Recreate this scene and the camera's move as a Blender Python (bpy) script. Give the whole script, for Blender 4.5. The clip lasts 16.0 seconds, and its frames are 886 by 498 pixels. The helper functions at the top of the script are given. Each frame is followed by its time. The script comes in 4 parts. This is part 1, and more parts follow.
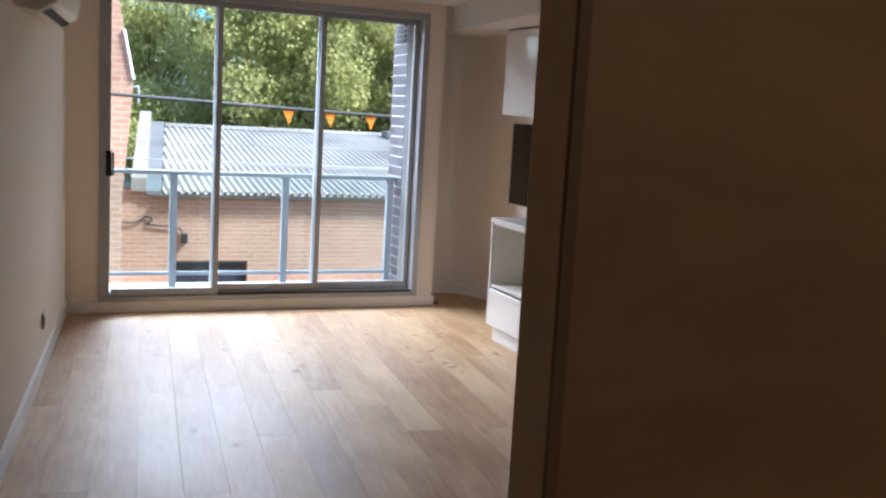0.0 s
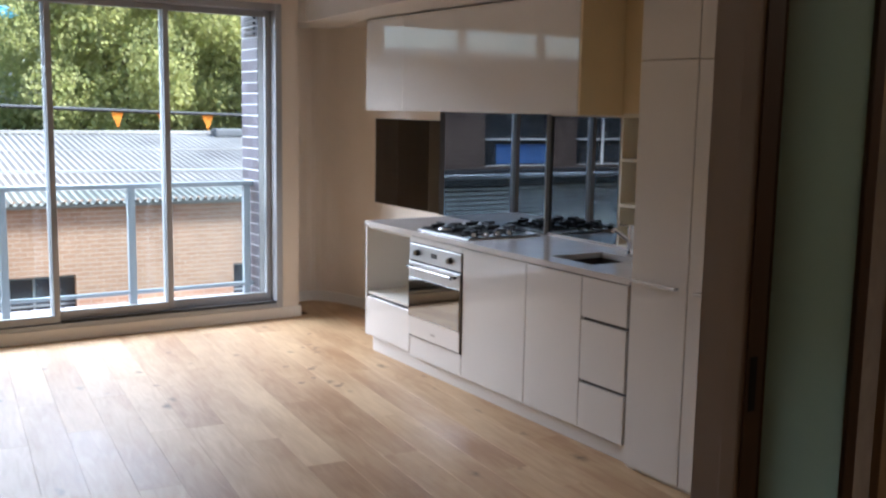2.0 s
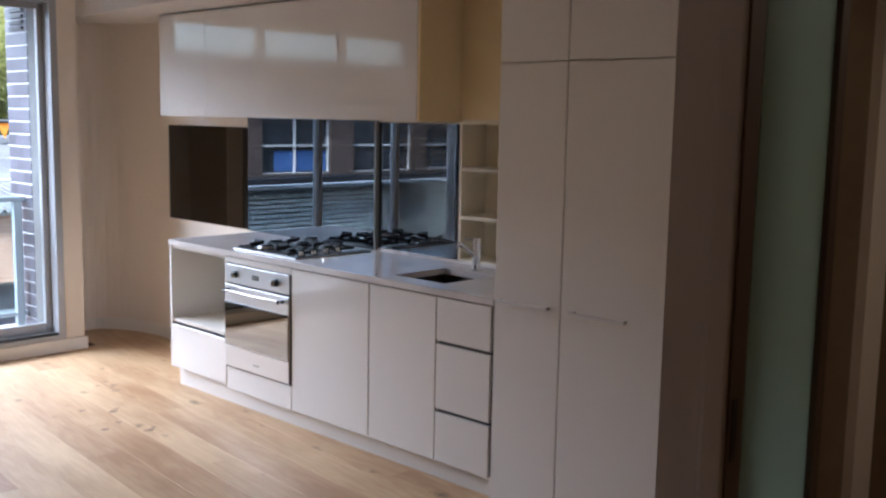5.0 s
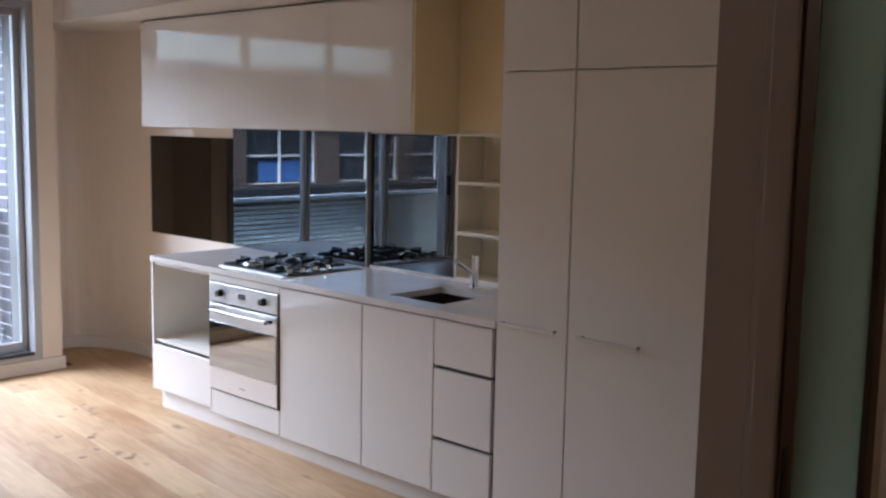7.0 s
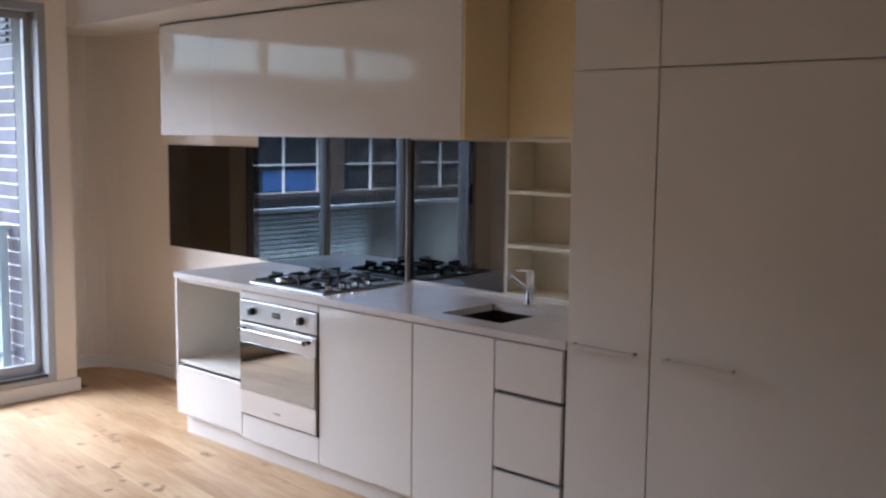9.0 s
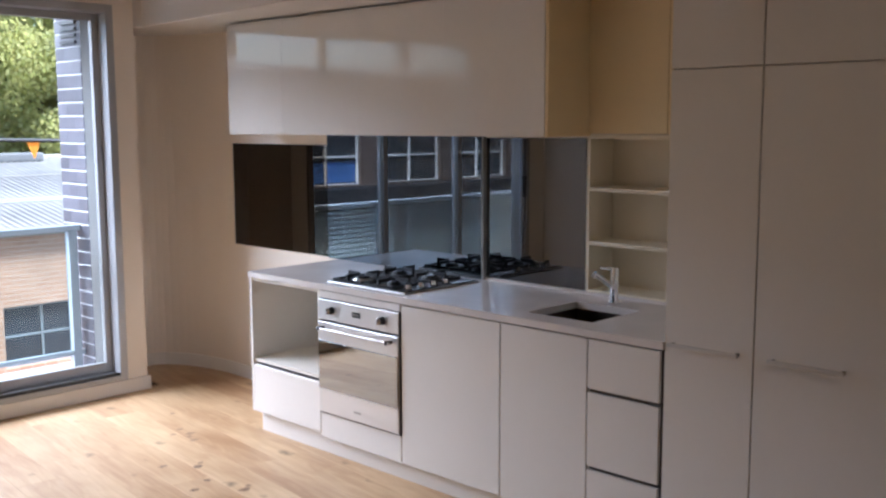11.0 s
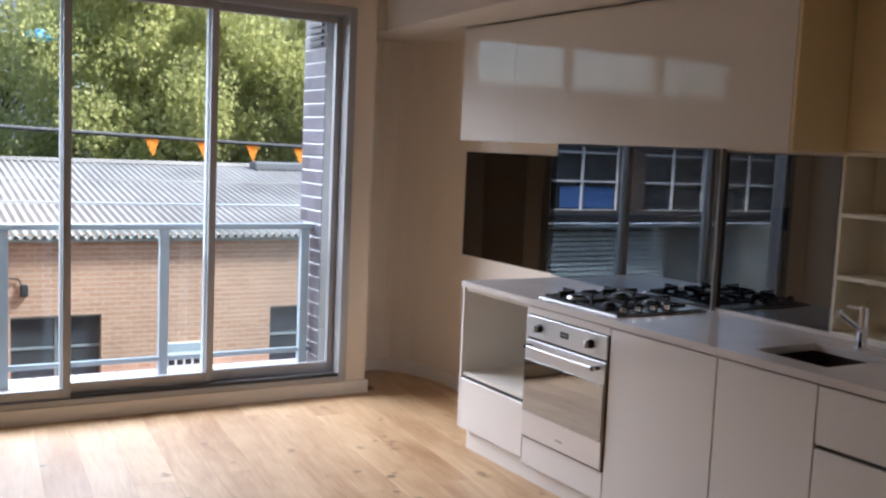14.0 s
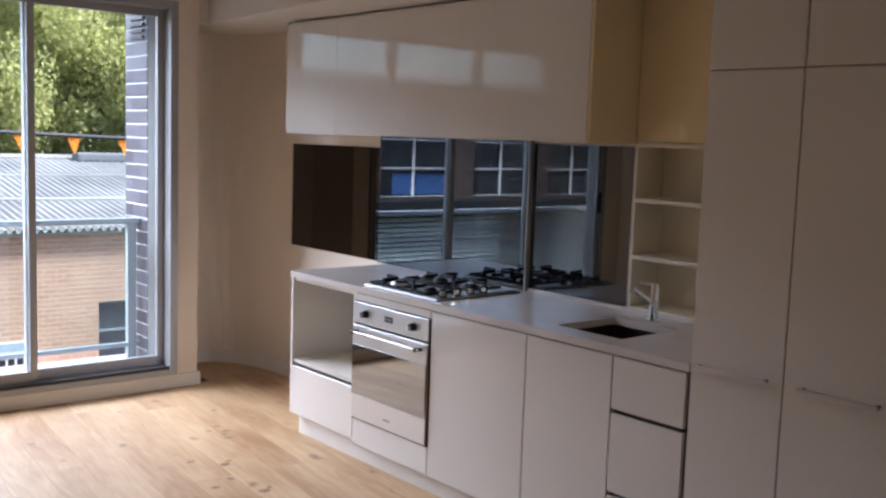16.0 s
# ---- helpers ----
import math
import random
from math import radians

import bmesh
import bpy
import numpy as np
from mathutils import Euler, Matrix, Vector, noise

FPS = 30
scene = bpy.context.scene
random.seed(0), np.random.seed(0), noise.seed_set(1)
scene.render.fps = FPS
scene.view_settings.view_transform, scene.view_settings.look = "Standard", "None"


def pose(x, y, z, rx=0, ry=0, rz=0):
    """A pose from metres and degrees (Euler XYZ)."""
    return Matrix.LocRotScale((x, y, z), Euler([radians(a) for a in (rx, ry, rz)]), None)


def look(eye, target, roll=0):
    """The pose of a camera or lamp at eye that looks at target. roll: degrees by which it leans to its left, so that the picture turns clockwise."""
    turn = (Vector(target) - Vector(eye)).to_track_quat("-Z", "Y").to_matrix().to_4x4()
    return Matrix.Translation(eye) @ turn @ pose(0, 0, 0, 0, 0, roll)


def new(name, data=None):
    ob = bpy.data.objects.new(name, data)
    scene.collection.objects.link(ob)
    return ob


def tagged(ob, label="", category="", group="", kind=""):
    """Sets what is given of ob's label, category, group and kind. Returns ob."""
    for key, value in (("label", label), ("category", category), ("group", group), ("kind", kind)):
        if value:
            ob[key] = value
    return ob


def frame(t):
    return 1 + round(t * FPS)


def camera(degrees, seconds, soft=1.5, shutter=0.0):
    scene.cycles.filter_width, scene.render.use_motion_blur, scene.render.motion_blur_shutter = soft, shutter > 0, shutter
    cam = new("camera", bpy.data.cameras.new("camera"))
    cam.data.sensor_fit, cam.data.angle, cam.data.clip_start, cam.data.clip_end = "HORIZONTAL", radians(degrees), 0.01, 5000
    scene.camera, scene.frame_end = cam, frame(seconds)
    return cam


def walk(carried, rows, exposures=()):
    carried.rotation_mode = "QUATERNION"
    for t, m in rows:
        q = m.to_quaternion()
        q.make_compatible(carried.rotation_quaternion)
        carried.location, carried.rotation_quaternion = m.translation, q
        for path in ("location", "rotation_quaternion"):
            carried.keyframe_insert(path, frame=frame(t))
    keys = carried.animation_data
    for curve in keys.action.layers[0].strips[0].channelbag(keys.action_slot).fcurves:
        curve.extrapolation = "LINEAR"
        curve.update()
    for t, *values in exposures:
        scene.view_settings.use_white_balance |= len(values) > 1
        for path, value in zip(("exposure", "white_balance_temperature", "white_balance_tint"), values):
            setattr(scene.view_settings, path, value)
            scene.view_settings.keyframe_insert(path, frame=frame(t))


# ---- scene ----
cam = camera(48.0, 16.0, soft=2.4)
PATH = [
    (0, (-3.055, -6.498, 1.638), (-2.299, -4.667, 1.365), 3.2),
    (0.5, (-3.066, -6.429, 1.641), (-2.251, -4.622, 1.371), 2.7),
    (1, (-3.166, -6.369, 1.636), (-2.262, -4.605, 1.373), 2.2),
    (1.5, (-3.136, -6.13, 1.65), (-2.155, -4.408, 1.377), 1.5),
    (2, (-3.139, -5.95, 1.661), (-2.081, -4.276, 1.381), 1.0),
    (2.5, (-3.085, -5.77, 1.659), (-1.961, -4.141, 1.374), 0.3),
    (3, (-3.033, -5.652, 1.66), (-1.846, -4.069, 1.372), -0.2),
    (3.5, (-3.039, -5.536, 1.677), (-1.775, -4.014, 1.383), -0.3),
    (4, (-3.115, -5.414, 1.666), (-1.765, -3.966, 1.382), 0.2),
    (4.5, (-3.166, -5.355, 1.657), (-1.756, -3.962, 1.383), 0.9),
    (7, (-3.023, -5.118, 1.668), (-1.57, -3.766, 1.425), 1.1),
    (7.5, (-2.991, -4.985, 1.676), (-1.532, -3.639, 1.434), 0.9),
    (8, (-2.921, -4.892, 1.651), (-1.468, -3.536, 1.425), 1.0),
    (10.5, (-3.109, -4.513, 1.663), (-1.627, -3.191, 1.428), 0.0),
    (11, (-3.135, -4.508, 1.7), (-1.709, -3.129, 1.449), -0.2),
    (11.5, (-3.081, -4.448, 1.707), (-1.755, -2.972, 1.456), -0.2),
    (12, (-2.926, -4.368, 1.683), (-1.73, -2.783, 1.441), 0.2),
    (12.5, (-2.802, -4.35, 1.641), (-1.756, -2.661, 1.416), 0.7),
    (13, (-2.748, -4.377, 1.662), (-1.803, -2.629, 1.434), 1.1),
    (13.5, (-2.732, -4.432, 1.617), (-1.799, -2.676, 1.407), 1.9),
    (14, (-2.741, -4.413, 1.595), (-1.729, -2.7, 1.391), 2.5),
    (14.5, (-2.754, -4.455, 1.608), (-1.667, -2.789, 1.397), 2.4),
    (15, (-2.769, -4.523, 1.622), (-1.615, -2.904, 1.407), 2.0),
    (15.5, (-2.786, -4.574, 1.622), (-1.566, -3.004, 1.407), 1.9),
    (16, (-2.8, -4.611, 1.632), (-1.524, -3.087, 1.413), 1.9),
]
walk(cam, [(t, look(e, g, r)) for t, e, g, r in PATH], [(0.0, 1.57, 5450, 11), (0.6, 1.52, 5500, 11), (2.0, 1.66, 5500, 11), (3.5, 1.70, 5480, 13), (4.5, 1.91, 5330, 13), (7.0, 1.96, 5280, 13), (8.0, 1.91, 5330, 13), (10.5, 1.96, 5330, 13), (11.5, 1.66, 5650, 15), (13.0, 1.03, 5830, 15), (13.6, 1.26, 5780, 15), (14.5, 1.47, 5780, 15), (15.5, 1.42, 5610, 15), (16.0, 1.58, 5570, 15)])

# ---- light ----
world = bpy.data.worlds.new("world")
scene.world = world
world.use_nodes = True
wn = world.node_tree
bg = wn.nodes["Background"]
sky = wn.nodes.new("ShaderNodeTexSky")
sky.sky_type = "NISHITA"
sky.sun_disc = False
SUN_EL, SUN_AZ = 50, 118
sky.sun_elevation, sky.sun_rotation = radians(SUN_EL), radians(SUN_AZ)
wn.links.new(sky.outputs["Color"], bg.inputs["Color"])
bg.inputs["Strength"].default_value = 0.12
sun = new("sun", bpy.data.lights.new("sun", "SUN"))
sun.data.energy, sun.data.angle, sun.data.color = 5.0, radians(10), (1.0, 0.95, 0.88)
SUN_DIR = Vector((math.sin(radians(SUN_AZ)) * math.cos(radians(SUN_EL)), math.cos(radians(SUN_AZ)) * math.cos(radians(SUN_EL)), math.sin(radians(SUN_EL))))
sun.matrix_world = look((0, 0, 30), Vector((0, 0, 30)) - SUN_DIR)
# sky light entering through the sliding window
skylight = new("window_sky_light", bpy.data.lights.new("window_sky_light", "AREA"))
skylight.data.shape, skylight.data.size, skylight.data.size_y = "RECTANGLE", 10.0, 3.6
skylight.data.energy, skylight.data.color = 1050, (0.97, 0.98, 1.0)
skylight.matrix_world = look((-4.0, 5.6, 5.2), (-0.7, -1.2, 0.8))
# warm downlight of the hall
hall_light = new("hall_downlight_bulb", bpy.data.lights.new("hall_downlight_bulb", "AREA"))
hall_light.data.shape, hall_light.data.size = "DISK", 0.09
hall_light.data.energy, hall_light.data.color = 2.1, (1.0, 0.72, 0.42)
hall_light.matrix_world = pose(-2.3, -7.0, 2.48)
# fill lamp added in the unseen bathroom to brighten doorway and frosted pane
bath_fill = new("bathroom_downlight_bulb", bpy.data.lights.new("bathroom_downlight_bulb", "AREA"))
bath_fill.data.shape, bath_fill.data.size = "DISK", 0.09
bath_fill.data.energy, bath_fill.data.color = 1.7, (1.0, 0.76, 0.5)
bath_fill.matrix_world = pose(0.2, -5.4, 2.48)
# warm downlight in the living room ceiling
room_light = new("room_downlight_bulb", bpy.data.lights.new("room_downlight_bulb", "AREA"))
room_light.data.shape, room_light.data.size = "DISK", 0.08
room_light.data.energy, room_light.data.color = 0.35, (1.0, 0.82, 0.58)
room_light.matrix_world = pose(-1.35, -3.35, 2.478)


# ---- materials ----
def nodes_of(name):
    m = bpy.data.materials.new(name)
    m.use_nodes = True
    return m, m.node_tree.nodes, m.node_tree.links, m.node_tree.nodes["Principled BSDF"]


def surface(name, color, rough=0.5, metal=0.0, grain=30.0, vary=0.08, bump=0.0, stain=1.5, coat=0.0, stretch=(1, 1, 1), random=0.0):
    """A painted, metal or stone surface: grain and broad stains in colour, roughness and relief."""
    m, n, l, b = nodes_of(name)
    pos = n.new("ShaderNodeNewGeometry")
    mp = n.new("ShaderNodeMapping")
    mp.inputs["Scale"].default_value = stretch
    l.new(pos.outputs["Position"], mp.inputs["Vector"])
    fine, broad = n.new("ShaderNodeTexNoise"), n.new("ShaderNodeTexNoise")
    fine.inputs["Scale"].default_value, broad.inputs["Scale"].default_value = grain, stain
    fine.inputs["Detail"].default_value = 4
    broad.inputs["Detail"].default_value = 5
    for q in (fine, broad):
        l.new(mp.outputs["Vector"], q.inputs["Vector"])
    both = n.new("ShaderNodeMath")
    both.operation = "MULTIPLY_ADD"
    l.new(fine.outputs["Fac"], both.inputs[0])
    both.inputs[1].default_value = 0.45
    l.new(broad.outputs["Fac"], both.inputs[2])
    ramp = n.new("ShaderNodeMapRange")
    ramp.inputs["From Min"].default_value, ramp.inputs["From Max"].default_value = 0.4, 1.05
    ramp.inputs["To Min"].default_value, ramp.inputs["To Max"].default_value = 1 - vary, 1 + vary
    l.new(both.outputs[0], ramp.inputs["Value"])
    level = ramp.outputs["Result"]
    if random:
        info, rr, mul = n.new("ShaderNodeObjectInfo"), n.new("ShaderNodeMapRange"), n.new("ShaderNodeMath")
        rr.inputs["To Min"].default_value, rr.inputs["To Max"].default_value = 1 - random, 1 + random
        l.new(info.outputs["Random"], rr.inputs["Value"])
        mul.operation = "MULTIPLY"
        l.new(level, mul.inputs[0])
        l.new(rr.outputs["Result"], mul.inputs[1])
        level = mul.outputs[0]
    tint = n.new("ShaderNodeVectorMath")
    tint.operation = "SCALE"
    tint.inputs[0].default_value = color
    l.new(level, tint.inputs["Scale"])
    l.new(tint.outputs["Vector"], b.inputs["Base Color"])
    rgh = n.new("ShaderNodeMapRange")
    rgh.inputs["To Min"].default_value, rgh.inputs["To Max"].default_value = max(0.0, rough * 0.85), min(1.0, rough * 1.2)
    l.new(broad.outputs["Fac"], rgh.inputs["Value"])
    l.new(rgh.outputs["Result"], b.inputs["Roughness"])
    b.inputs["Metallic"].default_value = metal
    b.inputs["Coat Weight"].default_value = coat
    b.inputs["Coat Roughness"].default_value = 0.03
    if bump:
        bp = n.new("ShaderNodeBump")
        bp.inputs["Strength"].default_value, bp.inputs["Distance"].default_value = bump, 0.002
        l.new(fine.outputs["Fac"], bp.inputs["Height"])
        l.new(bp.outputs["Normal"], b.inputs["Normal"])
    return m


def oak(name, c0, c1, turn, rough=0.38):
    """Oiled oak boards: grain along the board, cloudy tone, dark small knots, a tone of its own for each board."""
    m, n, l, b = nodes_of(name)
    pos, info = n.new("ShaderNodeNewGeometry"), n.new("ShaderNodeObjectInfo")
    rot = n.new("ShaderNodeMapping")
    rot.inputs["Rotation"].default_value = (0, 0, radians(turn))
    l.new(pos.outputs["Position"], rot.inputs["Vector"])
    off = n.new("ShaderNodeVectorMath")
    off.operation = "MULTIPLY_ADD"
    l.new(info.outputs["Random"], off.inputs[0])
    off.inputs[1].default_value = (13.0, 37.0, 5.0)
    l.new(rot.outputs["Vector"], off.inputs[2])

    def noise_at(scale, stretch, detail, dist=0.0):
        mp, t = n.new("ShaderNodeMapping"), n.new("ShaderNodeTexNoise")
        mp.inputs["Scale"].default_value = stretch
        l.new(off.outputs["Vector"], mp.inputs["Vector"])
        l.new(mp.outputs["Vector"], t.inputs["Vector"])
        t.inputs["Scale"].default_value, t.inputs["Detail"].default_value, t.inputs["Distortion"].default_value = scale, detail, dist
        return t.outputs["Fac"]

    grain, cloud, fine = noise_at(9, (3.0, 0.35, 1), 6, 1.2), noise_at(2.2, (1, 0.5, 1), 3), noise_at(70, (3, 0.2, 1), 3)
    mix = n.new("ShaderNodeMath")
    mix.operation = "MULTIPLY_ADD"
    l.new(grain, mix.inputs[0])
    mix.inputs[1].default_value = 0.5
    l.new(cloud, mix.inputs[2])
    add = n.new("ShaderNodeMath")
    add.operation = "MULTIPLY_ADD"
    l.new(info.outputs["Random"], add.inputs[0])
    add.inputs[1].default_value = 0.16
    l.new(mix.outputs[0], add.inputs[2])
    ramp = n.new("ShaderNodeValToRGB")
    ramp.color_ramp.elements[0].position, ramp.color_ramp.elements[0].color = 0.47, (*c0, 1)
    ramp.color_ramp.elements[1].position, ramp.color_ramp.elements[1].color = 0.90, (*c1, 1)
    sc = n.new("ShaderNodeMath")
    sc.operation = "MULTIPLY"
    l.new(add.outputs[0], sc.inputs[0])
    sc.inputs[1].default_value = 0.8
    l.new(sc.outputs[0], ramp.inputs["Fac"])
    knot = n.new("ShaderNodeTexVoronoi")
    kmap = n.new("ShaderNodeMapping")
    kmap.inputs["Scale"].default_value = (3.4, 1.9, 0.01)
    wob, wadd = n.new("ShaderNodeTexNoise"), n.new("ShaderNodeVectorMath")
    wob.inputs["Scale"].default_value, wob.inputs["Detail"].default_value = 22, 4
    l.new(off.outputs["Vector"], wob.inputs["Vector"])
    wadd.operation = "MULTIPLY_ADD"
    l.new(wob.outputs["Color"], wadd.inputs[0])
    wadd.inputs[1].default_value = (0.07, 0.07, 0.0)
    l.new(off.outputs["Vector"], wadd.inputs[2])
    l.new(wadd.outputs["Vector"], kmap.inputs["Vector"])
    l.new(kmap.outputs["Vector"], knot.inputs["Vector"])
    knot.voronoi_dimensions = "2D"
    knot.inputs["Scale"].default_value = 1.0
    few = n.new("ShaderNodeMath")
    few.operation = "MULTIPLY_ADD"
    sepc = n.new("ShaderNodeSeparateColor")
    l.new(knot.outputs["Color"], sepc.inputs[0])
    few.inputs[1].default_value = 0.26
    l.new(sepc.outputs[0], few.inputs[0])
    l.new(knot.outputs["Distance"], few.inputs[2])
    kr = n.new("ShaderNodeMapRange")
    kr.inputs["From Min"].default_value, kr.inputs["From Max"].default_value = 0.02, 0.13
    kr.inputs["To Min"].default_value, kr.inputs["To Max"].default_value = 0.38, 1.0
    l.new(few.outputs[0], kr.inputs["Value"])
    dark = n.new("ShaderNodeVectorMath")
    dark.operation = "SCALE"
    l.new(ramp.outputs["Color"], dark.inputs[0])
    l.new(kr.outputs["Result"], dark.inputs["Scale"])
    l.new(dark.outputs["Vector"], b.inputs["Base Color"])
    rr = n.new("ShaderNodeMapRange")
    rr.inputs["To Min"].default_value, rr.inputs["To Max"].default_value = rough - 0.08, rough + 0.14
    l.new(cloud, rr.inputs["Value"])
    l.new(rr.outputs["Result"], b.inputs["Roughness"])
    bp = n.new("ShaderNodeBump")
    b.inputs["Specular IOR Level"].default_value = 0.38
    bp.inputs["Strength"].default_value, bp.inputs["Distance"].default_value = 0.12, 0.001
    l.new(fine, bp.inputs["Height"])
    l.new(bp.outputs["Normal"], b.inputs["Normal"])
    return m


def brick_wall_material(name, c0, c1, mortar, width=0.23, height=0.076, joint=0.010, along="x"):
    """Far brickwork, where single bricks are a few millimetres in the eye."""
    m, n, l, b = nodes_of(name)
    pos, sep, comb = n.new("ShaderNodeNewGeometry"), n.new("ShaderNodeSeparateXYZ"), n.new("ShaderNodeCombineXYZ")
    l.new(pos.outputs["Position"], sep.inputs[0])
    l.new(sep.outputs["X" if along == "x" else "Y"], comb.inputs["X"])
    l.new(sep.outputs["Z"], comb.inputs["Y"])
    br = n.new("ShaderNodeTexBrick")
    l.new(comb.outputs[0], br.inputs["Vector"])
    br.inputs["Scale"].default_value = 1.0
    br.inputs["Brick Width"].default_value, br.inputs["Row Height"].default_value = width + joint, height + joint
    br.inputs["Mortar Size"].default_value = joint
    br.inputs["Color1"].default_value, br.inputs["Color2"].default_value, br.inputs["Mortar"].default_value = (*c0, 1), (*c1, 1), (*mortar, 1)
    ns = n.new("ShaderNodeTexNoise")
    ns.inputs["Scale"].default_value, ns.inputs["Detail"].default_value = 0.8, 6
    l.new(pos.outputs["Position"], ns.inputs["Vector"])
    mr, sc = n.new("ShaderNodeMapRange"), n.new("ShaderNodeVectorMath")
    mr.inputs["From Min"].default_value, mr.inputs["From Max"].default_value = 0.3, 0.7
    mr.inputs["To Min"].default_value, mr.inputs["To Max"].default_value = 0.82, 1.15
    l.new(ns.outputs["Fac"], mr.inputs["Value"])
    sc.operation = "SCALE"
    l.new(br.outputs["Color"], sc.inputs[0])
    l.new(mr.outputs["Result"], sc.inputs["Scale"])
    l.new(sc.outputs["Vector"], b.inputs["Base Color"])
    b.inputs["Roughness"].default_value = 0.9
    bp = n.new("ShaderNodeBump")
    bp.inputs["Strength"].default_value, bp.inputs["Distance"].default_value = 0.5, 0.006
    l.new(br.outputs["Fac"], bp.inputs["Height"])
    bp.invert = True
    l.new(bp.outputs["Normal"], b.inputs["Normal"])
    return m


def pane_material(name, tint=(0.96, 0.98, 0.97), gloss=0.5):
    """Clear flat glass: see-through with a Fresnel reflection."""
    m, n, l, b = nodes_of(name)
    n.remove(b)
    tr, gl, fr, mx, mu = n.new("ShaderNodeBsdfTransparent"), n.new("ShaderNodeBsdfGlossy"), n.new("ShaderNodeFresnel"), n.new("ShaderNodeMixShader"), n.new("ShaderNodeMath")
    tr.inputs["Color"].default_value = (*tint, 1)
    gl.inputs["Roughness"].default_value = 0.0
    fr.inputs["IOR"].default_value = 1.45
    mu.operation = "MULTIPLY"
    mu.inputs[1].default_value = gloss
    l.new(fr.outputs[0], mu.inputs[0])
    l.new(mu.outputs[0], mx.inputs[0])
    l.new(tr.outputs[0], mx.inputs[1])
    l.new(gl.outputs[0], mx.inputs[2])
    l.new(mx.outputs[0], n["Material Output"].inputs["Surface"])
    return m


def frosted(name, color):
    """Sand-blasted glass that lets daylight through softly."""
    m, n, l, b = nodes_of(name)
    tl, mx, ns, ramp = n.new("ShaderNodeBsdfTranslucent"), n.new("ShaderNodeMixShader"), n.new("ShaderNodeTexNoise"), n.new("ShaderNodeMapRange")
    ns.inputs["Scale"].default_value = 1.6
    ramp.inputs["To Min"].default_value, ramp.inputs["To Max"].default_value = 0.6, 0.75
    l.new(ns.outputs["Fac"], ramp.inputs["Value"])
    l.new(ramp.outputs["Result"], mx.inputs[0])
    tl.inputs["Color"].default_value = (*color, 1)
    b.inputs["Base Color"].default_value = (*color, 1)
    b.inputs["Roughness"].default_value = 0.45
    l.new(b.outputs[0], mx.inputs[1])
    l.new(tl.outputs[0], mx.inputs[2])
    l.new(mx.outputs[0], n["Material Output"].inputs["Surface"])
    return m


def leafy(name, c0, c1):
    """Leaves, each of its own green, light shining through."""
    m, n, l, b = nodes_of(name)
    geo, ramp = n.new("ShaderNodeNewGeometry"), n.new("ShaderNodeValToRGB")
    l.new(geo.outputs["Random Per Island"], ramp.inputs["Fac"])
    ramp.color_ramp.elements[0].color, ramp.color_ramp.elements[1].color = (*c0, 1), (*c1, 1)
    l.new(ramp.outputs["Color"], b.inputs["Base Color"])
    b.inputs["Roughness"].default_value = 0.55
    tl, mx = n.new("ShaderNodeBsdfTranslucent"), n.new("ShaderNodeMixShader")
    l.new(ramp.outputs["Color"], tl.inputs["Color"])
    mx.inputs[0].default_value = 0.62
    l.new(b.outputs[0], mx.inputs[1])
    l.new(tl.outputs[0], mx.inputs[2])
    l.new(mx.outputs[0], n["Material Output"].inputs["Surface"])
    return m


M_WALL = surface("white_wall_paint", (0.80, 0.715, 0.61), 0.6, grain=160, vary=0.025, bump=0.05, stain=0.8)
M_TRIM = surface("white_trim_paint", (0.82, 0.78, 0.72), 0.35, grain=90, vary=0.03)
# white ceiling paint, darkened to carry its shade and weaken its bounce
M_CEIL = surface("dimmed_ceiling_paint", (0.64, 0.60, 0.55), 0.8, grain=120, vary=0.02)
M_OAK = oak("oiled_oak", (0.36, 0.205, 0.098), (0.64, 0.455, 0.26), 5.5, 0.44)
M_KNOT = surface("oak_knot", (0.24, 0.145, 0.08), 0.45, grain=60, vary=0.5)
M_JOINT = surface("floor_joint", (0.16, 0.10, 0.06), 0.9, vary=0.2)
M_ALU = surface("grey_aluminium", (0.38, 0.385, 0.395), 0.38, 0.3, grain=200, vary=0.05)
M_RAIL = surface("pale_grey_powder_coat", (0.36, 0.41, 0.45), 0.4, 0.1, grain=150, vary=0.04)
M_GLASS = pane_material("window_glass")
M_RAILGLASS = pane_material("rail_glass", (0.88, 0.94, 0.94), 0.7)
M_GLOSS = surface("gloss_white_cabinet", (0.745, 0.705, 0.65), 0.05, grain=40, vary=0.02)
M_GLOSS.node_tree.nodes["Principled BSDF"].inputs["Specular IOR Level"].default_value = 0.43
M_CARCASS = surface("white_melamine", (0.76, 0.72, 0.64), 0.32, grain=60, vary=0.03)
M_CREAM = surface("cream_melamine", (0.84, 0.67, 0.385), 0.3, grain=60, vary=0.03)
M_PALECREAM = surface("pale_cream_melamine", (0.86, 0.775, 0.60), 0.3, grain=60, vary=0.03)
M_STONE = surface("pale_stone_top", (0.70, 0.65, 0.61), 0.16, grain=420, vary=0.12, stain=3)
M_MIRROR = surface("grey_tinted_mirror", (0.165, 0.175, 0.188), 0.008, 1.0, grain=5, vary=0.02)
# same mirror glass, the dark brown reflection put into its tint
M_MIRRORDARK = surface("dark_reflection_mirror", (0.082, 0.074, 0.064), 0.008, 1.0, grain=5, vary=0.02)
M_SPLASH = surface("grey_splashback_glass", (0.195, 0.213, 0.232), 0.008, 1.0, grain=5, vary=0.02)
